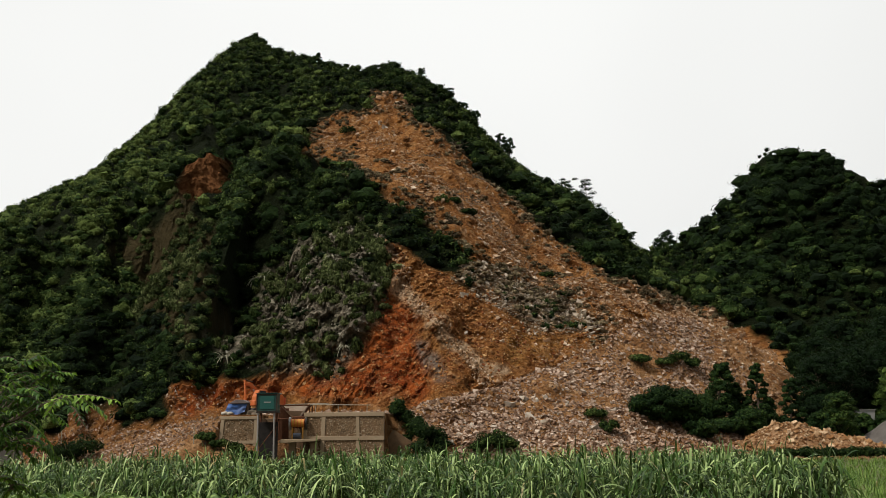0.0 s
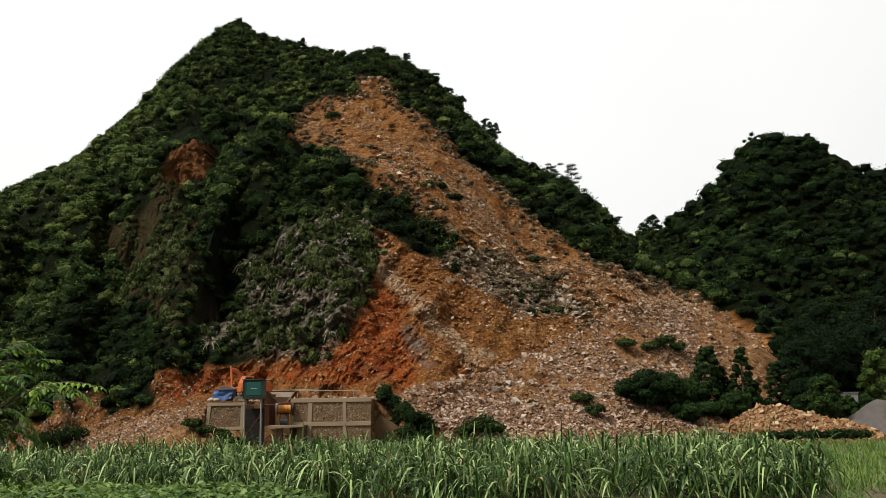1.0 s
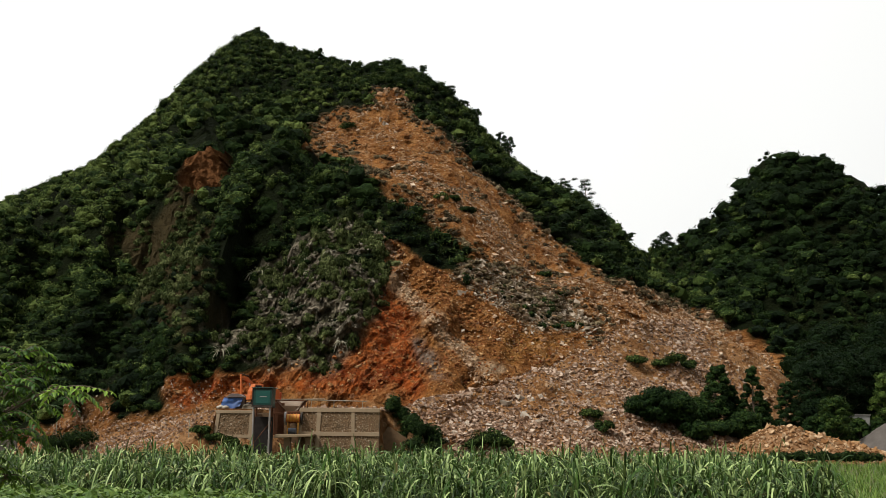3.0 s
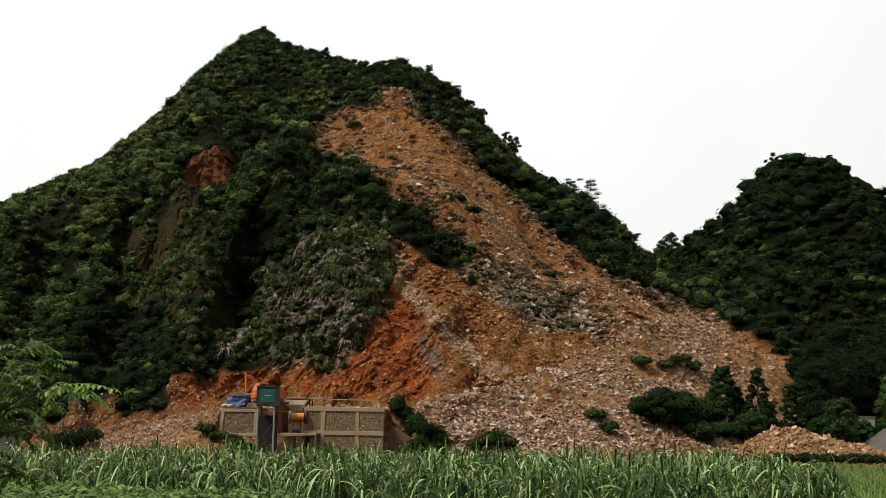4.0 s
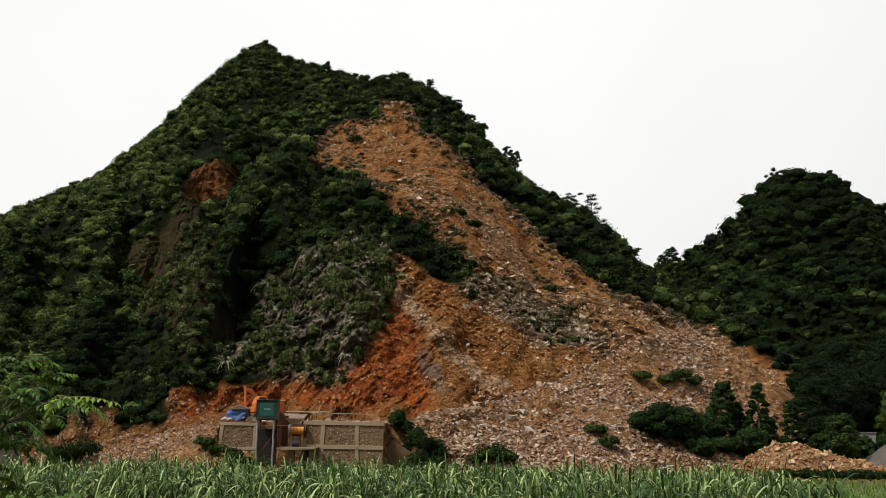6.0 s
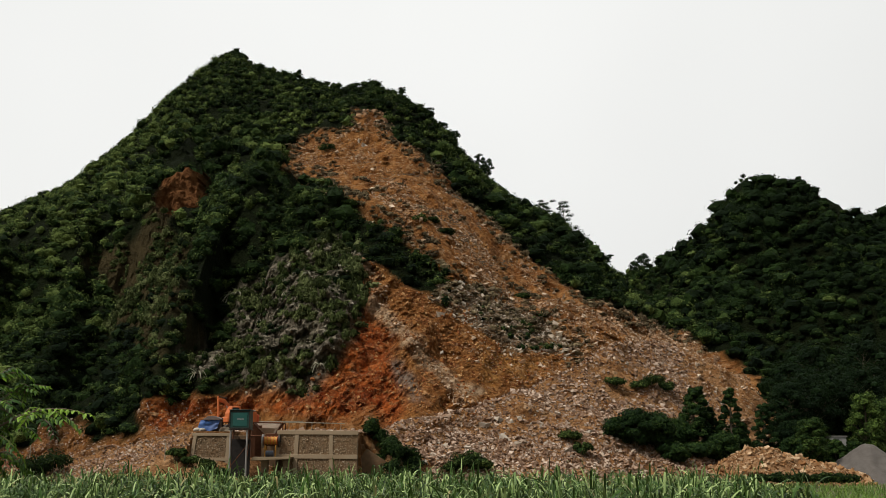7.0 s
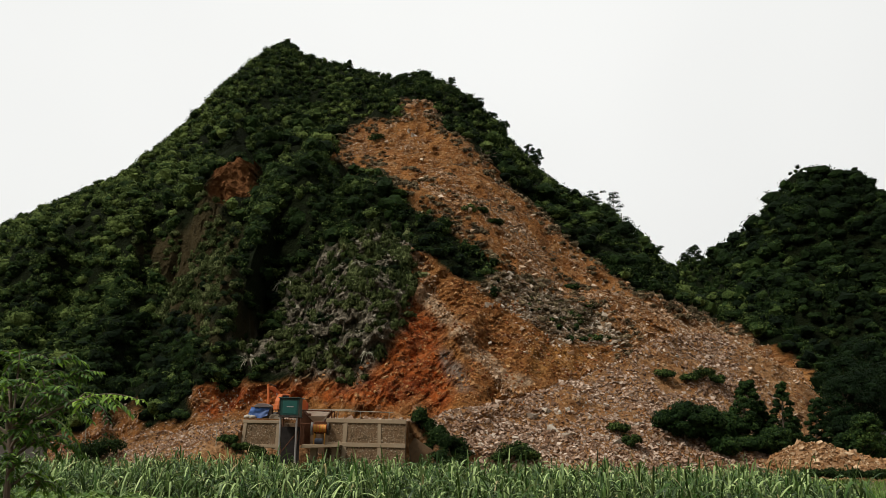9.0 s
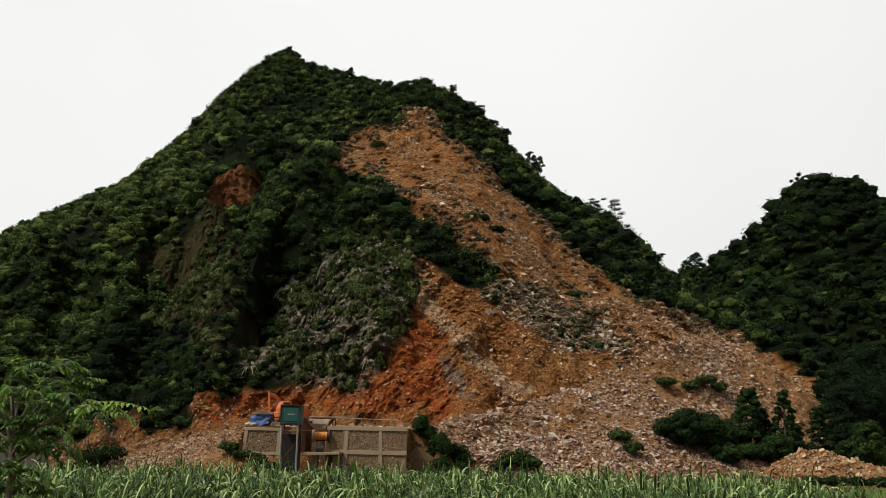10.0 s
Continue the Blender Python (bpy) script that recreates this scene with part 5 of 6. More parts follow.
# ---- trees, heaps and small things ----
def make_tree(name, x, y, z, h, r, label, seed, tone=0.3, style="round", leaf=0.16, clumps=14, cards=70, material=None, trunk=0.0, group=""):
    """A tapered trunk with limbs, and a crown of leaf clumps on the limb ends."""
    rng = np.random.default_rng(seed)
    t = thing(name, x, y, z, label=label, category="tree", group=group)
    tr = trunk or 0.018 * h + 0.04
    bm = bmesh.new()
    p, lean = Vector((0, 0, -0.3)), Vector((rng.uniform(-0.06, 0.06), rng.uniform(-0.06, 0.06), 1))
    spine = [p]
    for k in range(5):
        q = p + lean * (h * 0.88 / 5) + Vector((rng.uniform(-1, 1), rng.uniform(-1, 1), 0)) * 0.02 * h
        rod(bm, p, q, tr * (1 - 0.18 * k), tr * (1 - 0.18 * (k + 1)), 7)
        p = q
        spine.append(p)
    vs, tn, cores = [], [], []
    lowest = {"round": 0.14, "conifer": 0.2, "layer": 0.55, "sparse": 0.5}[style]
    for k in range(clumps):
        f = lowest + (1 - lowest) * (k + 0.5) / clumps
        root = spine[0].lerp(spine[-1], min(0.98, f * 0.95))
        if style == "conifer":
            reach = r * (1.05 - f) * rng.uniform(0.7, 1.3) + 0.12 * r
            size = r * 0.42 * (1.25 - 0.6 * f)
        elif style == "layer":
            reach = r * rng.uniform(0.3, 1.0)
            size = r * 0.4
        elif style == "sparse":
            reach = r * rng.uniform(0.15, 1.0) * (1.25 - 0.6 * f)
            size = r * rng.uniform(0.22, 0.36)
        else:
            reach = r * math.sqrt(max(0.1, 1 - (2 * (f - lowest) / (1 - lowest) - 0.9) ** 2)) * rng.uniform(0.45, 0.85)
            size = r * rng.uniform(0.38, 0.55)
        a = k * 2.4 + rng.uniform(-0.5, 0.5)
        end = root + Vector((math.cos(a) * reach, math.sin(a) * reach, 0.25 * reach + (0.1 * h if style == "round" else 0)))
        rod(bm, root, end, tr * 0.38 * (1.2 - f), tr * 0.1, 5)
        flat = 0.4 if style == "layer" else 0.75
        c = leaf_cloud(rng, cards, leaf / size if size else leaf, flat)
        vs.append(c * size + np.array(end))
        tn.append(np.full(len(c), tone + rng.normal() * 0.1))
        if style != "sparse":
            b, bf = core_blob(rng, flat)
            cores.append((b * size * 0.68 + np.array(end), bf))
    part("trunk", bm, BARK, t)
    v = np.concatenate(vs)
    f = [np.arange(len(v)).reshape(-1, 3)]
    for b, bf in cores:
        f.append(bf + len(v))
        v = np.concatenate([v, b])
        # cores toned down: the crown's inner shade as colour
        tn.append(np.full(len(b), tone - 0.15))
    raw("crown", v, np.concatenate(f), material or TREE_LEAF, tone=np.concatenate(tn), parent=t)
    return t


def ground_at(x, y):
    return max(0.0, float(land(np.array([x]), np.array([y]))[0]))


def plant_trees():
    lab = {"round": "dark green broad-crowned tree below the slope", "conifer": "slender dark green tree with tiered branches",
           "layer": "small tree with flat layered crown on the ridge", "sparse": "thin sparse-leaved tree on the skyline"}
    # x, y, height of the top, crown radius
    rows = [(31.2, 118, 12.2, 2.1, "conifer", .2), (33.0, 119.5, 9.6, 1.9, "conifer", .2), (29.4, 117, 7.0, 2.1, "round", .25),
            (36.0, 118, 12.4, 1.6, "conifer", .16), (36.8, 118.5, 6.8, 1.8, "round", .18), (42.0, 125, 11.0, 1.7, "conifer", .16),
            (34.0, 116.5, 5.4, 2.2, "round", .3), (26.2, 113, 7.6, 2.1, "round", .2), (23.6, 112, 8.0, 2.1, "round", .12), (21.6, 112, 7.0, 1.6, "round", .16), (27.8, 112, 4.2, 1.9, "round", .25), (31, 115, 4.2, 2.0, "round", .25),
            # negative tones paint the shade under the eastern hill into these crowns
            (48.0, 131, 12.6, 3.4, "round", -.25), (51.0, 134, 13.4, 4.0, "round", -.25), (54.5, 138, 14.5, 4.4, "round", -.25), (60, 140, 15.0, 4.4, "round", -.22), (57, 146, 19.0, 4.2, "round", -.25), (64, 148, 20.0, 4.6, "round", -.25), (51.5, 142, 16.0, 3.2, "round", -.22), (46.8, 129, 7.5, 2.4, "round", -.25),
            (46.4, 122, 7.6, 2.1, "round", .42), (39.5, 120, 3.4, 1.8, "round", .2), (44.6, 124, 5.4, 2.0, "round", .16), (54, 132, 5.0, 2.2, "round", .2), (57, 131, 5.2, 2.2, "round", .3), (49.0, 129, 5.4, 1.8, "round", .2), (52.4, 128.6, 5.3, 1.5, "round", .25), (54.4, 128.4, 5.2, 1.5, "round", .2), (56, 136, 5.6, 2.4, "round", .1), (59.5, 136, 5.6, 2.4, "round", .1), (57.0, 131, 11.4, 2.4, "round", .8), (60.5, 133, 10.8, 2.8, "round", .65)]
    for i, (x, y, top, r, style, tone) in enumerate(rows):
        label = "bright yellow-green broad-crowned tree by the gravel heap" if tone > 0.5 else lab[style]
        z = ground_at(x, y)
        make_tree("tree", x, y, z, top - z, r, label, 100 + i, tone, style, 0.17, 32, 230, group="trees at the foot of the slope")
    ridge = [(38.5, 264, 15.8, 3.3, "conifer", .0), (32.6, 265, 10.8, 2.6, "layer", .0), (34.6, 264.5, 7.0, 1.6, "sparse", .05), (15.6, 262, 8.2, 1.9, "sparse", .1), (18.2, 262, 9.6, 2.2, "sparse", .12),
             (16.8, 263, 5.4, 2.0, "round", .1), (-5.5, 266, 5.6, 1.2, "sparse", .1), (1.6, 262, 5.6, 1.9, "layer", .1), (5.6, 258, 5.2, 1.7, "sparse", .12), (9.0, 256, 6.4, 2.0, "sparse", .15),
             (8.0, 256, 4.4, 1.8, "round", .1), (48.1, 262, 3.9, 2.3, "layer", .1), (45.2, 262, 3.6, 1.8, "layer", .1), (57.3, 256, 4.2, 2.0, "round", .05), (55.2, 257, 3.4, 1.6, "round", .08),
             (91.9, 240, 4.0, 1.0, "sparse", .1), (107, 241, 4.6, 1.6, "sparse", .1), (100.8, 241, 4.2, 1.1, "sparse", .1),
             (25.5, 266, 5.0, 2.0, "round", .1), (22.6, 266, 4.2, 1.7, "sparse", .1), (-35.1, 281, 3.4, 1.0, "sparse", .1)]
    for i, (x, y, h, r, style, tone) in enumerate(ridge):
        make_tree("ridge_tree", x, y, ground_at(x, y), h, r, lab[style] if style != "round" else "dark round-crowned tree on the ridge", 200 + i, tone, style, 0.2, 16 if style == "round" else 22, 90, group="trees on the ridge")


def make_shrub(x, y, z, r, tone, label, seed, group, name="shrub"):
    rng = np.random.default_rng(seed)
    t = thing(name, x, y, z, label=label, category="shrub", group=group)
    bm = bmesh.new()
    vs, tn = [], []
    for k in range(6):
        a = k * 1.05 + rng.uniform(-0.3, 0.3)
        end = Vector((math.cos(a) * r * 0.5, math.sin(a) * r * 0.5, r * rng.uniform(0.35, 0.8)))
        rod(bm, (0, 0, -0.15), end, 0.04, 0.015, 5)
        c = leaf_cloud(rng, 220, 0.16 / (0.55 * r))
        vs.append(c * r * 0.55 + np.array(end))
        tn.append(np.full(len(c), tone + rng.normal() * 0.1))
    part("stems", bm, BARK, t)
    v = np.concatenate(vs)
    raw("leaves", v, np.arange(len(v)).reshape(-1, 3), BUSH, tone=np.concatenate(tn), parent=t)


def plant_shrubs():
    slide = [(-19.6, 208.8, 2.0, .1), (-0.1, 153, 1.5, .5), (15.7, 153.2, 1.4, .15), (24.4, 126.8, 1.4, .4), (29.4, 128.5, 1.7, .35), (27.5, 127.5, 1.2, .4),
             (16.2, 109.8, 1.3, .45), (17.2, 107.6, 1.2, .4), (4.2, 153.2, 1.4, .15), (2.0, 155, 1.2, .2), (31.5, 130, 1.2, .3)]
    for i, (x, y, r, tone) in enumerate(slide):
        make_shrub(x, y, ground_at(x, y), r, tone, "green shrub growing on the bare landslide slope", 300 + i, "shrubs on the slide")
    foot = [(4.9, 102.8, 1.7, .3), (6.2, 102.4, 1.3, .35), (3.6, 102.6, 1.2, .3), 
            (-22.2, 97.6, 1.0, .45), (-20.8, 97.2, 1.05, .4), (-19.4, 97.4, 1.0, .45), (-18.0, 96.9, 0.95, .4), (-12.8, 96.2, 0.95, .35), (-37.4, 106, 2.6, .0), (-36.2, 105.6, 2.1, .04), (-38.6, 106.4, 1.9, .0)]
    for i, (x, y, r, tone) in enumerate(foot):
        make_shrub(x, y, ground_at(x, y), r, tone, "leafy green shrub at the foot of the works", 330 + i, "shrubs at the foot")
    rng = np.random.default_rng(44)
    bank = np.stack([rng.uniform(-3.0, -0.2, 26), rng.uniform(98.2, 102.6, 26), np.zeros(26)], -1)
    over = np.stack([rng.uniform(-5.3, -2.8, 12), rng.uniform(103.0, 103.8, 12), np.zeros(12)], -1)
    bank = np.concatenate([bank, over])
    bank[:, 2] = np.maximum(0, land(bank[:, 0], bank[:, 1])) + rng.uniform(0.2, 0.8, 38)
    scatter_bushes("bank_bushes", bank, rng.uniform(0.7, 1.25, len(bank)), rng.uniform(0.0, 0.25, len(bank)), BUSH, "dark creepers and bushes hanging over the bank beside the wall", 46, count=300, size=0.15)
    x = np.linspace(32.5, 42.5, 34) + rng.uniform(-0.2, 0.2, 34)
    y = 101 + rng.uniform(-0.5, 0.5, 34)
    ob = scatter_bushes("hedge", np.stack([x, y, np.full(34, 0.8)], -1), rng.uniform(0.65, 0.9, 34), np.full(34, .14), BUSH, "low dark green hedge before the stone heap", 45, count=170, size=0.2)
    ob["category"] = "hedge"


def heap(name, x, y, rx, ry, h, material, label, seed, stones=0, tail=0.0):
    rng = np.random.default_rng(seed)
    u, v = np.meshgrid(np.linspace(-1.6, 1.6, 70), np.linspace(-1.2, 1.2, 50))
    d = np.sqrt(np.where(u > 0, u / (1 + tail), u) ** 2 + v ** 2)
    z = h * np.clip(1.08 - d, -0.05, 0.98) + 0.10 * h * vnoise(u * 4, v * 4, seed=seed) + 0.04 * h * vnoise(u * 11, v * 11, seed=seed + 1)
    z = np.where(d > 1.08, -0.2, z)
    X, Y = u * rx, v * ry
    idx = np.arange(u.size).reshape(u.shape)
    f = np.stack([idx[:-1, :-1], idx[:-1, 1:], idx[1:, 1:], idx[1:, :-1]], -1).reshape(-1, 4)
    t = thing(name, x, y, 0, label=label, category="heap")
    raw("heap_body", np.stack([X.ravel(), Y.ravel(), z.ravel()], -1), f, material, True, parent=t)
    if stones:
        k = rng.integers(0, u.size, stones)
        pts = np.stack([X.ravel()[k] + rng.uniform(-.2, .2, stones), Y.ravel()[k] + rng.uniform(-.2, .2, stones), z.ravel()[k]], -1)
        ok = pts[:, 2] > 0.05
        s = np.clip(0.07 + 0.075 * rng.pareto(2.5, ok.sum()), 0.07, 0.42)
        scatter_stones("loose_stone_cover", pts[ok], s, PILE_STONE, "", seed + 2, t, plain_below=0.13)["label"] = "loose ochre stones"


HEAP_EARTH = plain("ochre_earth", (0.15, 0.065, 0.02), (0.23, 0.11, 0.042), 1.2, 0.95, 0, 0.9, (0.42, 0.30, 0.18), 0.5)


def lay_boulders():
    rng = np.random.default_rng(47)
    spots = [(0.5, 108.2, .85, 1), (9.4, 110.5, .95, 0), (2.9, 127.8, .6, 0), (-12.1, 212.2, 1.3, 0), (-13.3, 213, 1.1, 0), (-10.1, 222.2, 1.2, 0), (-9.7, 123.0, .8, 1),
             (-31.5, 125, .7, 1), (-32.8, 121, .6, 1), (2.8, 133.6, .9, 0), (8.8, 113.8, .8, 0), (7.4, 112.8, .8, 0), (-29.5, 118, .6, 1), (-35.5, 117, .5, 0), (-27, 115, .45, 0)]
    for k in range(18):
        a = rng.uniform(0, 1)
        spots.append((rng.uniform(1, 20), rng.uniform(103, 117), rng.uniform(0.3, 0.6), int(rng.uniform() < 0.2)))
    for k in range(14):
        spots.append((rng.uniform(24, 42), rng.uniform(128, 148), rng.uniform(0.25, 0.5), 0))
    for i, (x, y, s, tan) in enumerate(spots):
        v, f = stone_shape(rng, 0.85)
        s = 0.75 * s
        z = ground_at(x, y)
        ob = raw("boulder", v * s, f, PILE_STONE if tan else GREY_STONE)
        ob.matrix_basis = pose(x, y, z + 0.25 * s, rng.uniform(-15, 15), rng.uniform(-15, 15), rng.uniform(0, 360))
        tagged(ob, "ochre angular boulder lying on the rubble slope" if tan else "pale grey angular boulder lying on the rubble slope", "boulder", "loose boulders")


def small_things():
    def pole(x, y, z, h, r, label, lean=0.0):
        t = thing("pole", x, y, z, label=label, category="pole")
        bm = bmesh.new()
        rod(bm, (0, 0, -0.2), (lean, 0, h), r, r * 0.8)
        part("shaft", bm, BAMBOO, t)
    pole(-23.4, 98, 0, 3.9, 0.055, "thin weathered pole standing before the rubble")
    pole(-37.0, 90, 0, 3.2, 0.09, "pale post at the edge of the field")
    pole(-39.5, 108, 1.0, 2.6, 0.06, "thin pale post beside the dark shrub")
    b = thing("brick_wall", -42.2, 112, ground_at(-42.2, 112) - 0.3, label="low broken red brick wall", category="wall")
    bm = bmesh.new()
    prism(bm, [(-1.9, 0), (1.9, 0), (1.9, 0.75), (1.0, 0.85), (0.4, 0.7), (-0.8, 0.95), (-1.9, 0.85)], -0.12, 0.12)
    part("brickwork", soften(bm, 0.02), BRICK, b)
    bm = bmesh.new()
    box(bm, (0, 0, 1.0), (3.4, 0.3, 0.08), rz=0, ry=2)
    part("coping", soften(bm, 0.01), CONCRETE, b)
    g = thing("low_wall", -47.5, 110, 0, label="low grey rendered wall at the field's edge", category="wall")
    bm = bmesh.new()
    box(bm, (0, 0, 0.8), (6.5, 0.25, 1.9))
    part("wall_body", soften(bm, 0.02), plain("dark_render", (0.09, 0.08, 0.07), (0.15, 0.13, 0.11), 1.2, 0.9, 0, 0.4, (0.05, 0.045, 0.04), 0.5), g)
    p = thing("water_pipe", -37.2, 105.4, 0, label="thin white pipe on stakes before a dark shrub", category="pipe")
    bm = bmesh.new()
    rod(bm, (-1.0, 0, 2.2), (1.2, 0, 2.15), 0.035)
    part("pipe", bm, WHITE_WALL, p)
    for x in (-0.9, 1.1):
        bm = bmesh.new()
        rod(bm, (x, 0.05, -0.1), (x, 0.05, 2.2), 0.03)
        part("stake", bm, BAMBOO, p)
    s = thing("shed", 53.0, 130.5, ground_at(53.0, 130.5), label="small whitewashed shed among the trees", category="shed")
    bm = bmesh.new()
    box(bm, (0, 0, 2.7), (1.8, 1.8, 5.4))
    part("wall", soften(bm, 0.02), WHITE_WALL, s)
    bm = bmesh.new()
    box(bm, (0, 0, 5.46), (2.0, 2.0, 0.12))
    part("roof", soften(bm, 0.01), GREY_STEEL, s)
    l = thing("concrete_slab", -4.3, 101.6, 0, label="broken tilted slab of brown concrete", category="slab")
    bm = bmesh.new()
    box(bm, (0, 0, 1.9), (2.6, 0.25, 2.0), ry=32)
    part("slab_body", soften(bm, 0.03), MORTAR, l)


plant_trees()
plant_shrubs()
heap("stone_heap", 36.9, 113, 7.0, 5.5, 3.7, HEAP_EARTH, "broad heap of ochre quarried stone", 81, 9500, 0.9)
heap("gravel_heap", 53.2, 122, 6.2, 6.0, 4.7, GRAVEL, "smooth heap of fine grey gravel", 84)
lay_boulders()
small_things()


def fallen_brush():
    """Tangles of dead branches on the slide, and pale dry palm fronds on the cliff."""
    rng = np.random.default_rng(93)
    wood = bark_material("dead_wood", (0.06, 0.04, 0.025), (0.20, 0.15, 0.10))
    for x, y, r in ((-19.8, 211, 2.0), (4.0, 160, 2.6), (6.5, 157, 2.6), (8.5, 154, 2.2), (2.0, 163, 2.0), (16, 157, 1.6), (12.2, 144.5, 2.2), (14.5, 144.8, 2.4), (10.0, 146, 2.0),
                    (17.0, 146, 2.0), (-2.0, 196, 1.8), (6.5, 188, 2.0), (10.5, 178, 2.0), (14.0, 172, 2.0), (3, 205, 2.0)):
        t = thing("dead_branches", x, y, ground_at(x, y), label="tangle of dead brown branches lying on the slide", category="branches", group="fallen branches")
        bm = bmesh.new()
        for k in range(46):
            a = Vector((rng.normal() * r * 0.45, rng.normal() * r * 0.3, abs(rng.normal()) * 0.25 * r))
            d = Vector((rng.normal(), rng.normal() * 0.6, rng.normal() * 0.5 - 0.1)).normalized() * r * rng.uniform(0.3, 0.8)
            rod(bm, a, a + d, 0.06, 0.02, 4)
        part("branch_tangle", bm, wood, t)["kind"] = "stuff"
    dry = leaf_material("dry_frond", (0.10, 0.10, 0.06), (0.22, 0.21, 0.14), (0.36, 0.34, 0.25), 0.1, 0.7)
    for x, y, r in ((-26.7, 152.4, 2.6), (-28.1, 153.7, 2.2), (-27.6, 130.2, 2.4), (-11.9, 125.2, 1.6), (-15.1, 138.7, 1.5), (-10.2, 130.2, 1.6)):
        z = ground_at(x, y)
        t = thing("palm", x, y, z, label="clump of pale dry palm fronds on the cliff", category="palm", group="dry palms")
        v, f, n, m = blades(rng, np.tile(np.array([[0, 0, 0.9]]), (1, 1)), 26, r, 0.11, 0.75, 1.1, 4)
        raw("fronds", v, f, dry, tone=np.repeat(rng.uniform(0.2, 0.9, n), m), parent=t)
        bm = bmesh.new()
        rod(bm, (0, 0.4, -0.6), (0, 0, 0.95), 0.16, 0.1, 7)
        part("stem", bm, BARK, t)


fallen_brush()


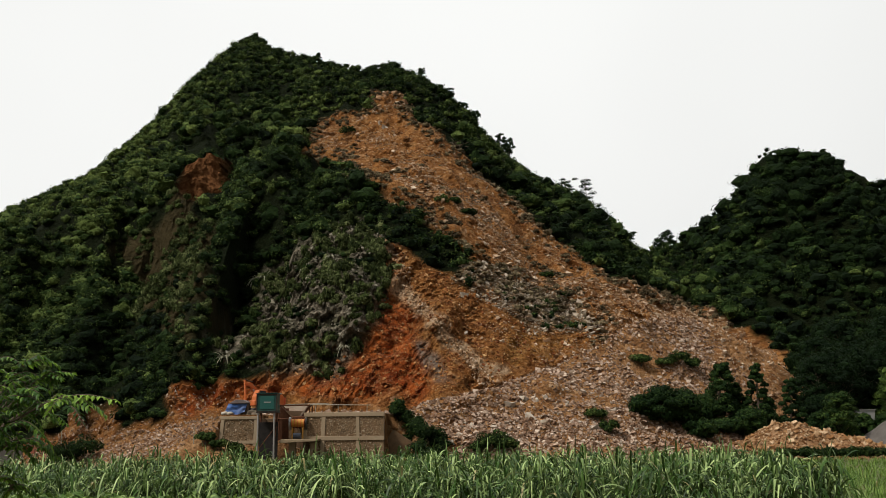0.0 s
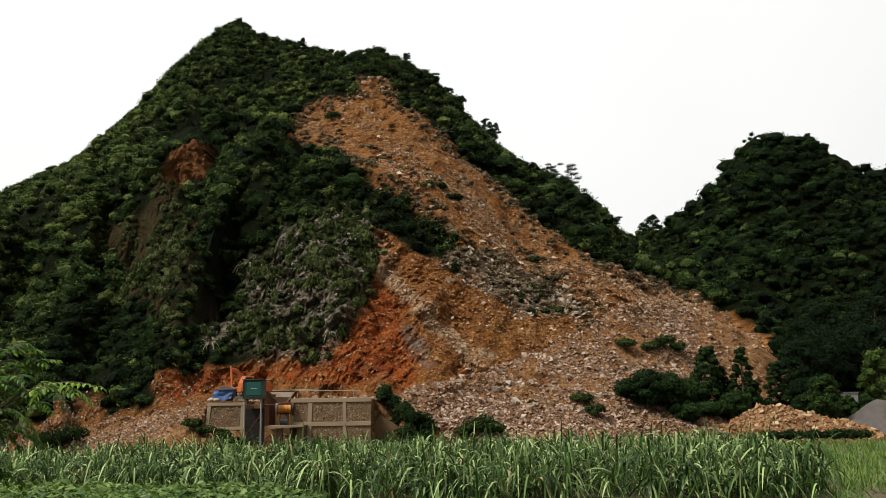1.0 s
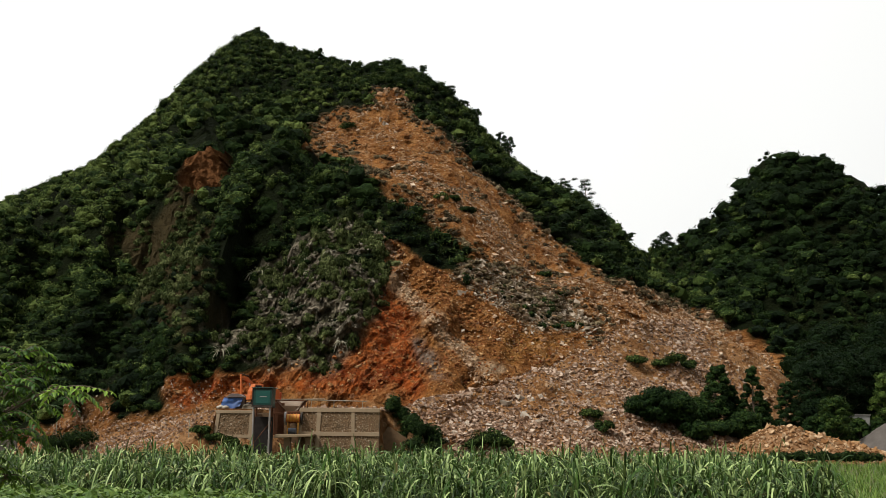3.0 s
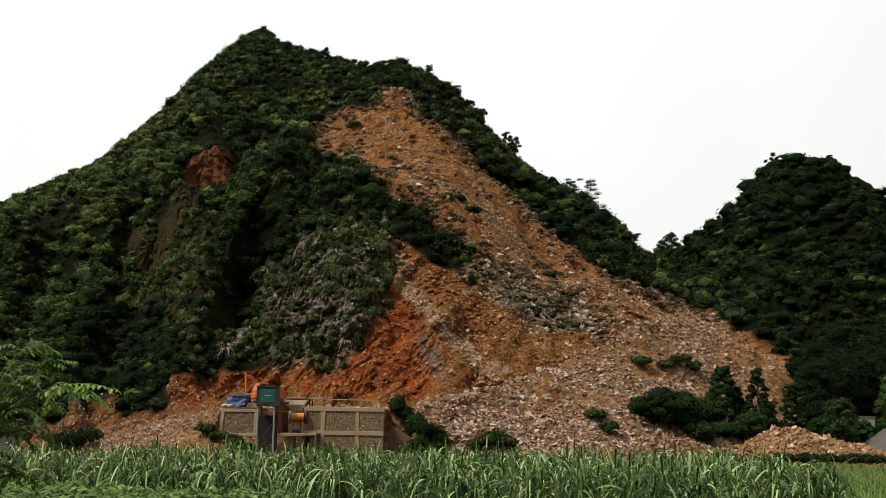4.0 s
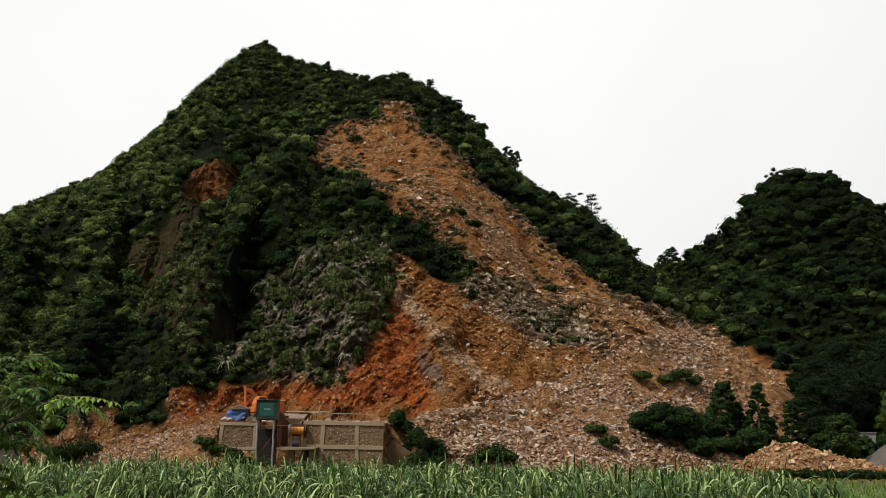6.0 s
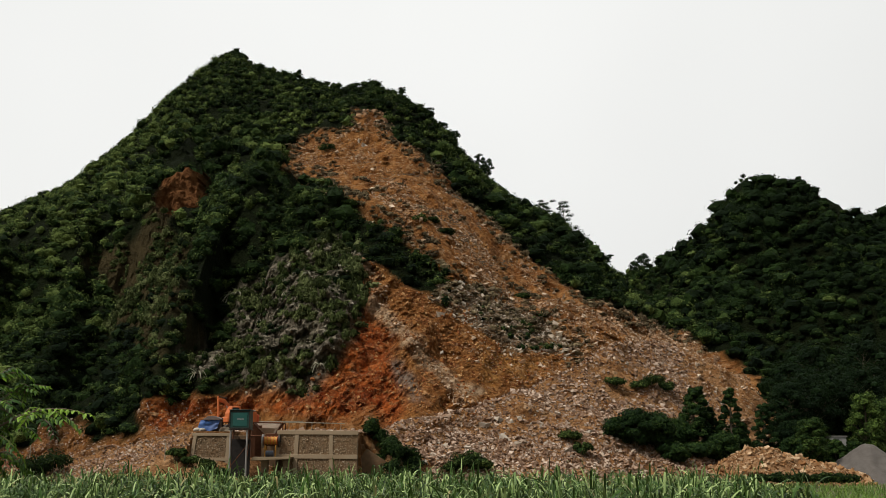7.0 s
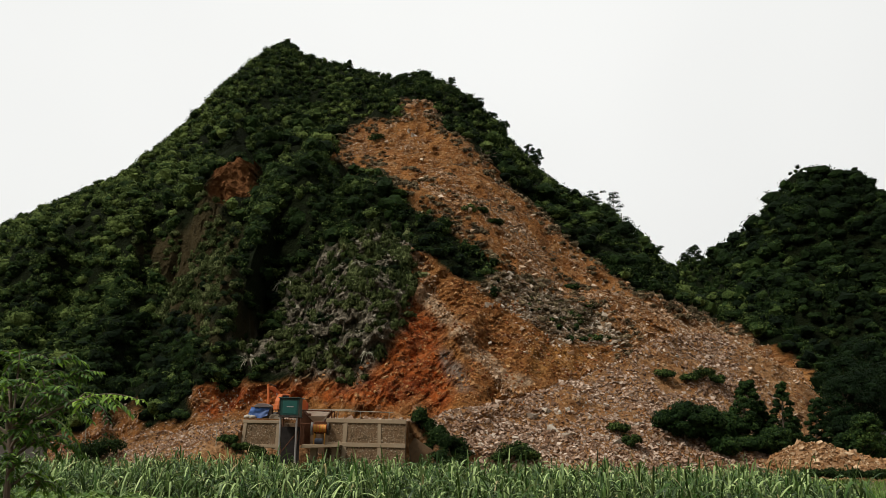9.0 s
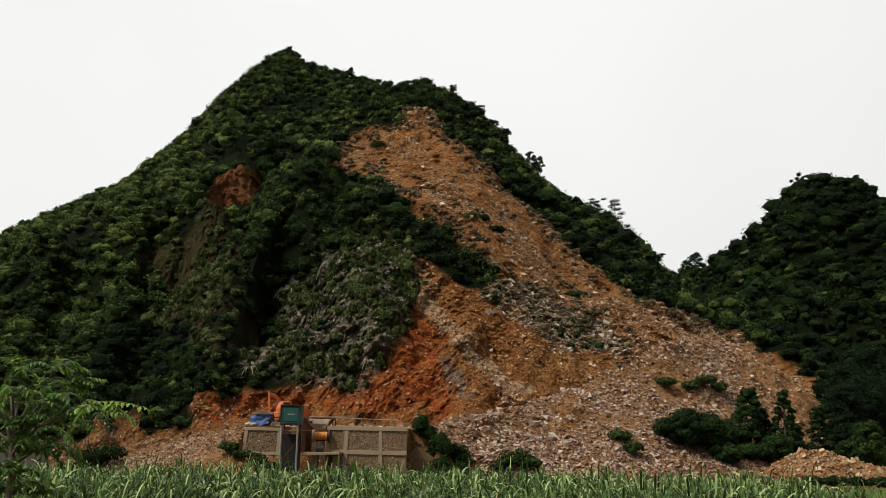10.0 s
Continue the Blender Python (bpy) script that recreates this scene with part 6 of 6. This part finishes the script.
def near_tree():
    """A small tree beside the camera with drooping feathered leaves."""
    rng = np.random.default_rng(91)
    t = thing("tree", -6.15, 14, 0, label="young tree with drooping feathered bright green leaves", category="tree")
    bm = bmesh.new()
    spine = [Vector(p) for p in ((0, 0, -0.2), (0.03, 0, 1.0), (-0.02, 0.02, 2.0), (0.0, 0, 2.75), (-0.1, 0, 3.15))]
    for k in range(4):
        rod(bm, spine[k], spine[k + 1], 0.062 - 0.008 * k, 0.062 - 0.008 * (k + 1), 9)
    ends = [(2.0, -0.8, 0.50, 3.05), (0.85, -0.4, 0.62, 3.1), (1.05, 0.2, 0.92, 3.1), (0.55, 0.0, 1.08, 3.15), (-0.1, 0.2, 1.2, 3.15), (0.45, 0.5, 0.9, 3.1),
            (0.95, -0.5, 0.1, 2.9), (0.5, -0.5, 0.0, 2.85), (-0.9, 0.0, 1.1, 3.1), (-1.25, 0.1, 0.4, 3.0), (-0.7, -0.1, 0.0, 2.85), (-0.4, -0.7, 0.6, 3.1),
            (0.6, 0.2, -0.25, 2.7), (0.2, -0.3, -0.5, 2.5), (-0.5, 0.0, -0.4, 2.6), (0.9, 0.1, -0.2, 2.8), (0.35, 0.4, -0.7, 2.3), (-0.2, 0.3, -0.8, 2.2),
            (0.2, -0.8, 0.7, 3.1), (0.3, 0.7, 0.5, 3.0), (-0.5, 0.7, 0.7, 3.0), (0.7, 0.6, 0.3, 3.0), (0.25, -0.5, 0.25, 2.95), (1.3, 0.1, 0.45, 3.05)]
    vs, fs, tn, base = [], [], [], 0

    def leaf(p, d, s, tone):
        nonlocal base
        d = d.normalized()
        side = d.cross(Vector((0, 0, 1)) + Vector(rng.normal(size=3) * 0.35)).normalized()
        up = side.cross(d)
        mid, tip = p + d * s * 0.5 + up * s * 0.06, p + d * s - Vector((0, 0, 0.18 * s))
        for w in (-1, 1):
            pts = (p, mid + side * w * s * 0.21 - up * 0.04 * s, tip, mid)
            vs.extend([tuple(q) for q in pts])
            fs.append([base, base + 1, base + 2, base + 3] if w > 0 else [base + 3, base + 2, base + 1, base])
            tn.extend([tone] * 4)
            base += 4

    def frond(a, b, sag, n, size, tone):
        a, b = Vector(a), Vector(b)
        last = a
        for k in range(1, n + 1):
            f = k / n
            p = a.lerp(b, f) + Vector((0, 0, sag * math.sin(math.pi * f)))
            rod(bm, last, p, 0.010 * (1.3 - f), 0.010 * (1.2 - f), 5)
            d = (p - last).normalized()
            side = d.cross(Vector((0, 0, 1))).normalized()
            for w in (-1, 1):
                leaf(p, d * 0.55 + side * w * 0.9 + Vector((0, 0, rng.uniform(-0.75, 0.0))), size * rng.uniform(0.75, 1.2) * (1.1 - 0.35 * f), min(1, max(0, tone + rng.normal() * 0.12)))
            last = p
    for x, y, z, z0 in ends:
        root = Vector((-0.02, 0, z0 - 0.05))
        end = Vector((x, y, 2.95 + z))
        knee = root.lerp(end, 0.45) + Vector((0, 0, 0.22))
        rod(bm, root, knee, 0.022, 0.014, 6)
        bright = 0.85 if x > 1.5 else 0.36
        frond(knee, end, 0.1, 13, 0.15, bright)
        for k in range(5):
            a = knee.lerp(end, rng.uniform(0.0, 0.75))
            b = a + Vector((rng.uniform(-0.5, 0.5) + 0.15 * x, rng.uniform(-0.45, 0.45), rng.uniform(-0.35, 0.2))) * (0.75 if x < 1.5 else 0.45)
            frond(a, b, 0.08, 7, 0.14, bright - 0.1 + rng.normal() * 0.1)
    part("trunk", bm, BARK, t)
    raw("crown", np.array(vs), np.array(fs), NEAR_LEAF, tone=np.array(tn), parent=t)


near_tree()


# ---- what moves ----
def build_bird():
    b = thing("bird", 0, 0, 0, label="tiny dark bird flying across the sky", category="bird")
    dark = plain("dark_feathers", (0.015, 0.014, 0.013), (0.03, 0.028, 0.025), 20, 0.7)
    bm = bmesh.new()
    bmesh.ops.create_uvsphere(bm, u_segments=12, v_segments=8, radius=1.0, matrix=Matrix.Diagonal((0.05, 0.016, 0.016, 1)))
    part("body", bm, dark, b)
    for s in (-1, 1):
        bm = bmesh.new()
        vs = [bm.verts.new(p) for p in ((0.02, 0, 0.005), (-0.02, 0, 0.005), (-0.035, s * 0.07, 0.03), (-0.005, s * 0.045, 0.025))]
        bm.faces.new(vs)
        bmesh.ops.solidify(bm, geom=bm.faces[:], thickness=0.004)
        part("wing", bm, dark, b)
    return b


bird = build_bird()


def motions():
    walk(bird, [(0, pose(-9.13, 9.00, 1.29, 0, -24, 0)), (0.8, pose(0.91, 9.00, 5.70, 0, -24, 0)), (0.9, pose(2.16, 9.00, 6.25, 0, -24, 0)), (1.0, pose(3.9, 9.00, 7.0, 0, -24, 0)), (10, pose(116.31, 9.00, 56.41, 0, -24, 0))])


motions()
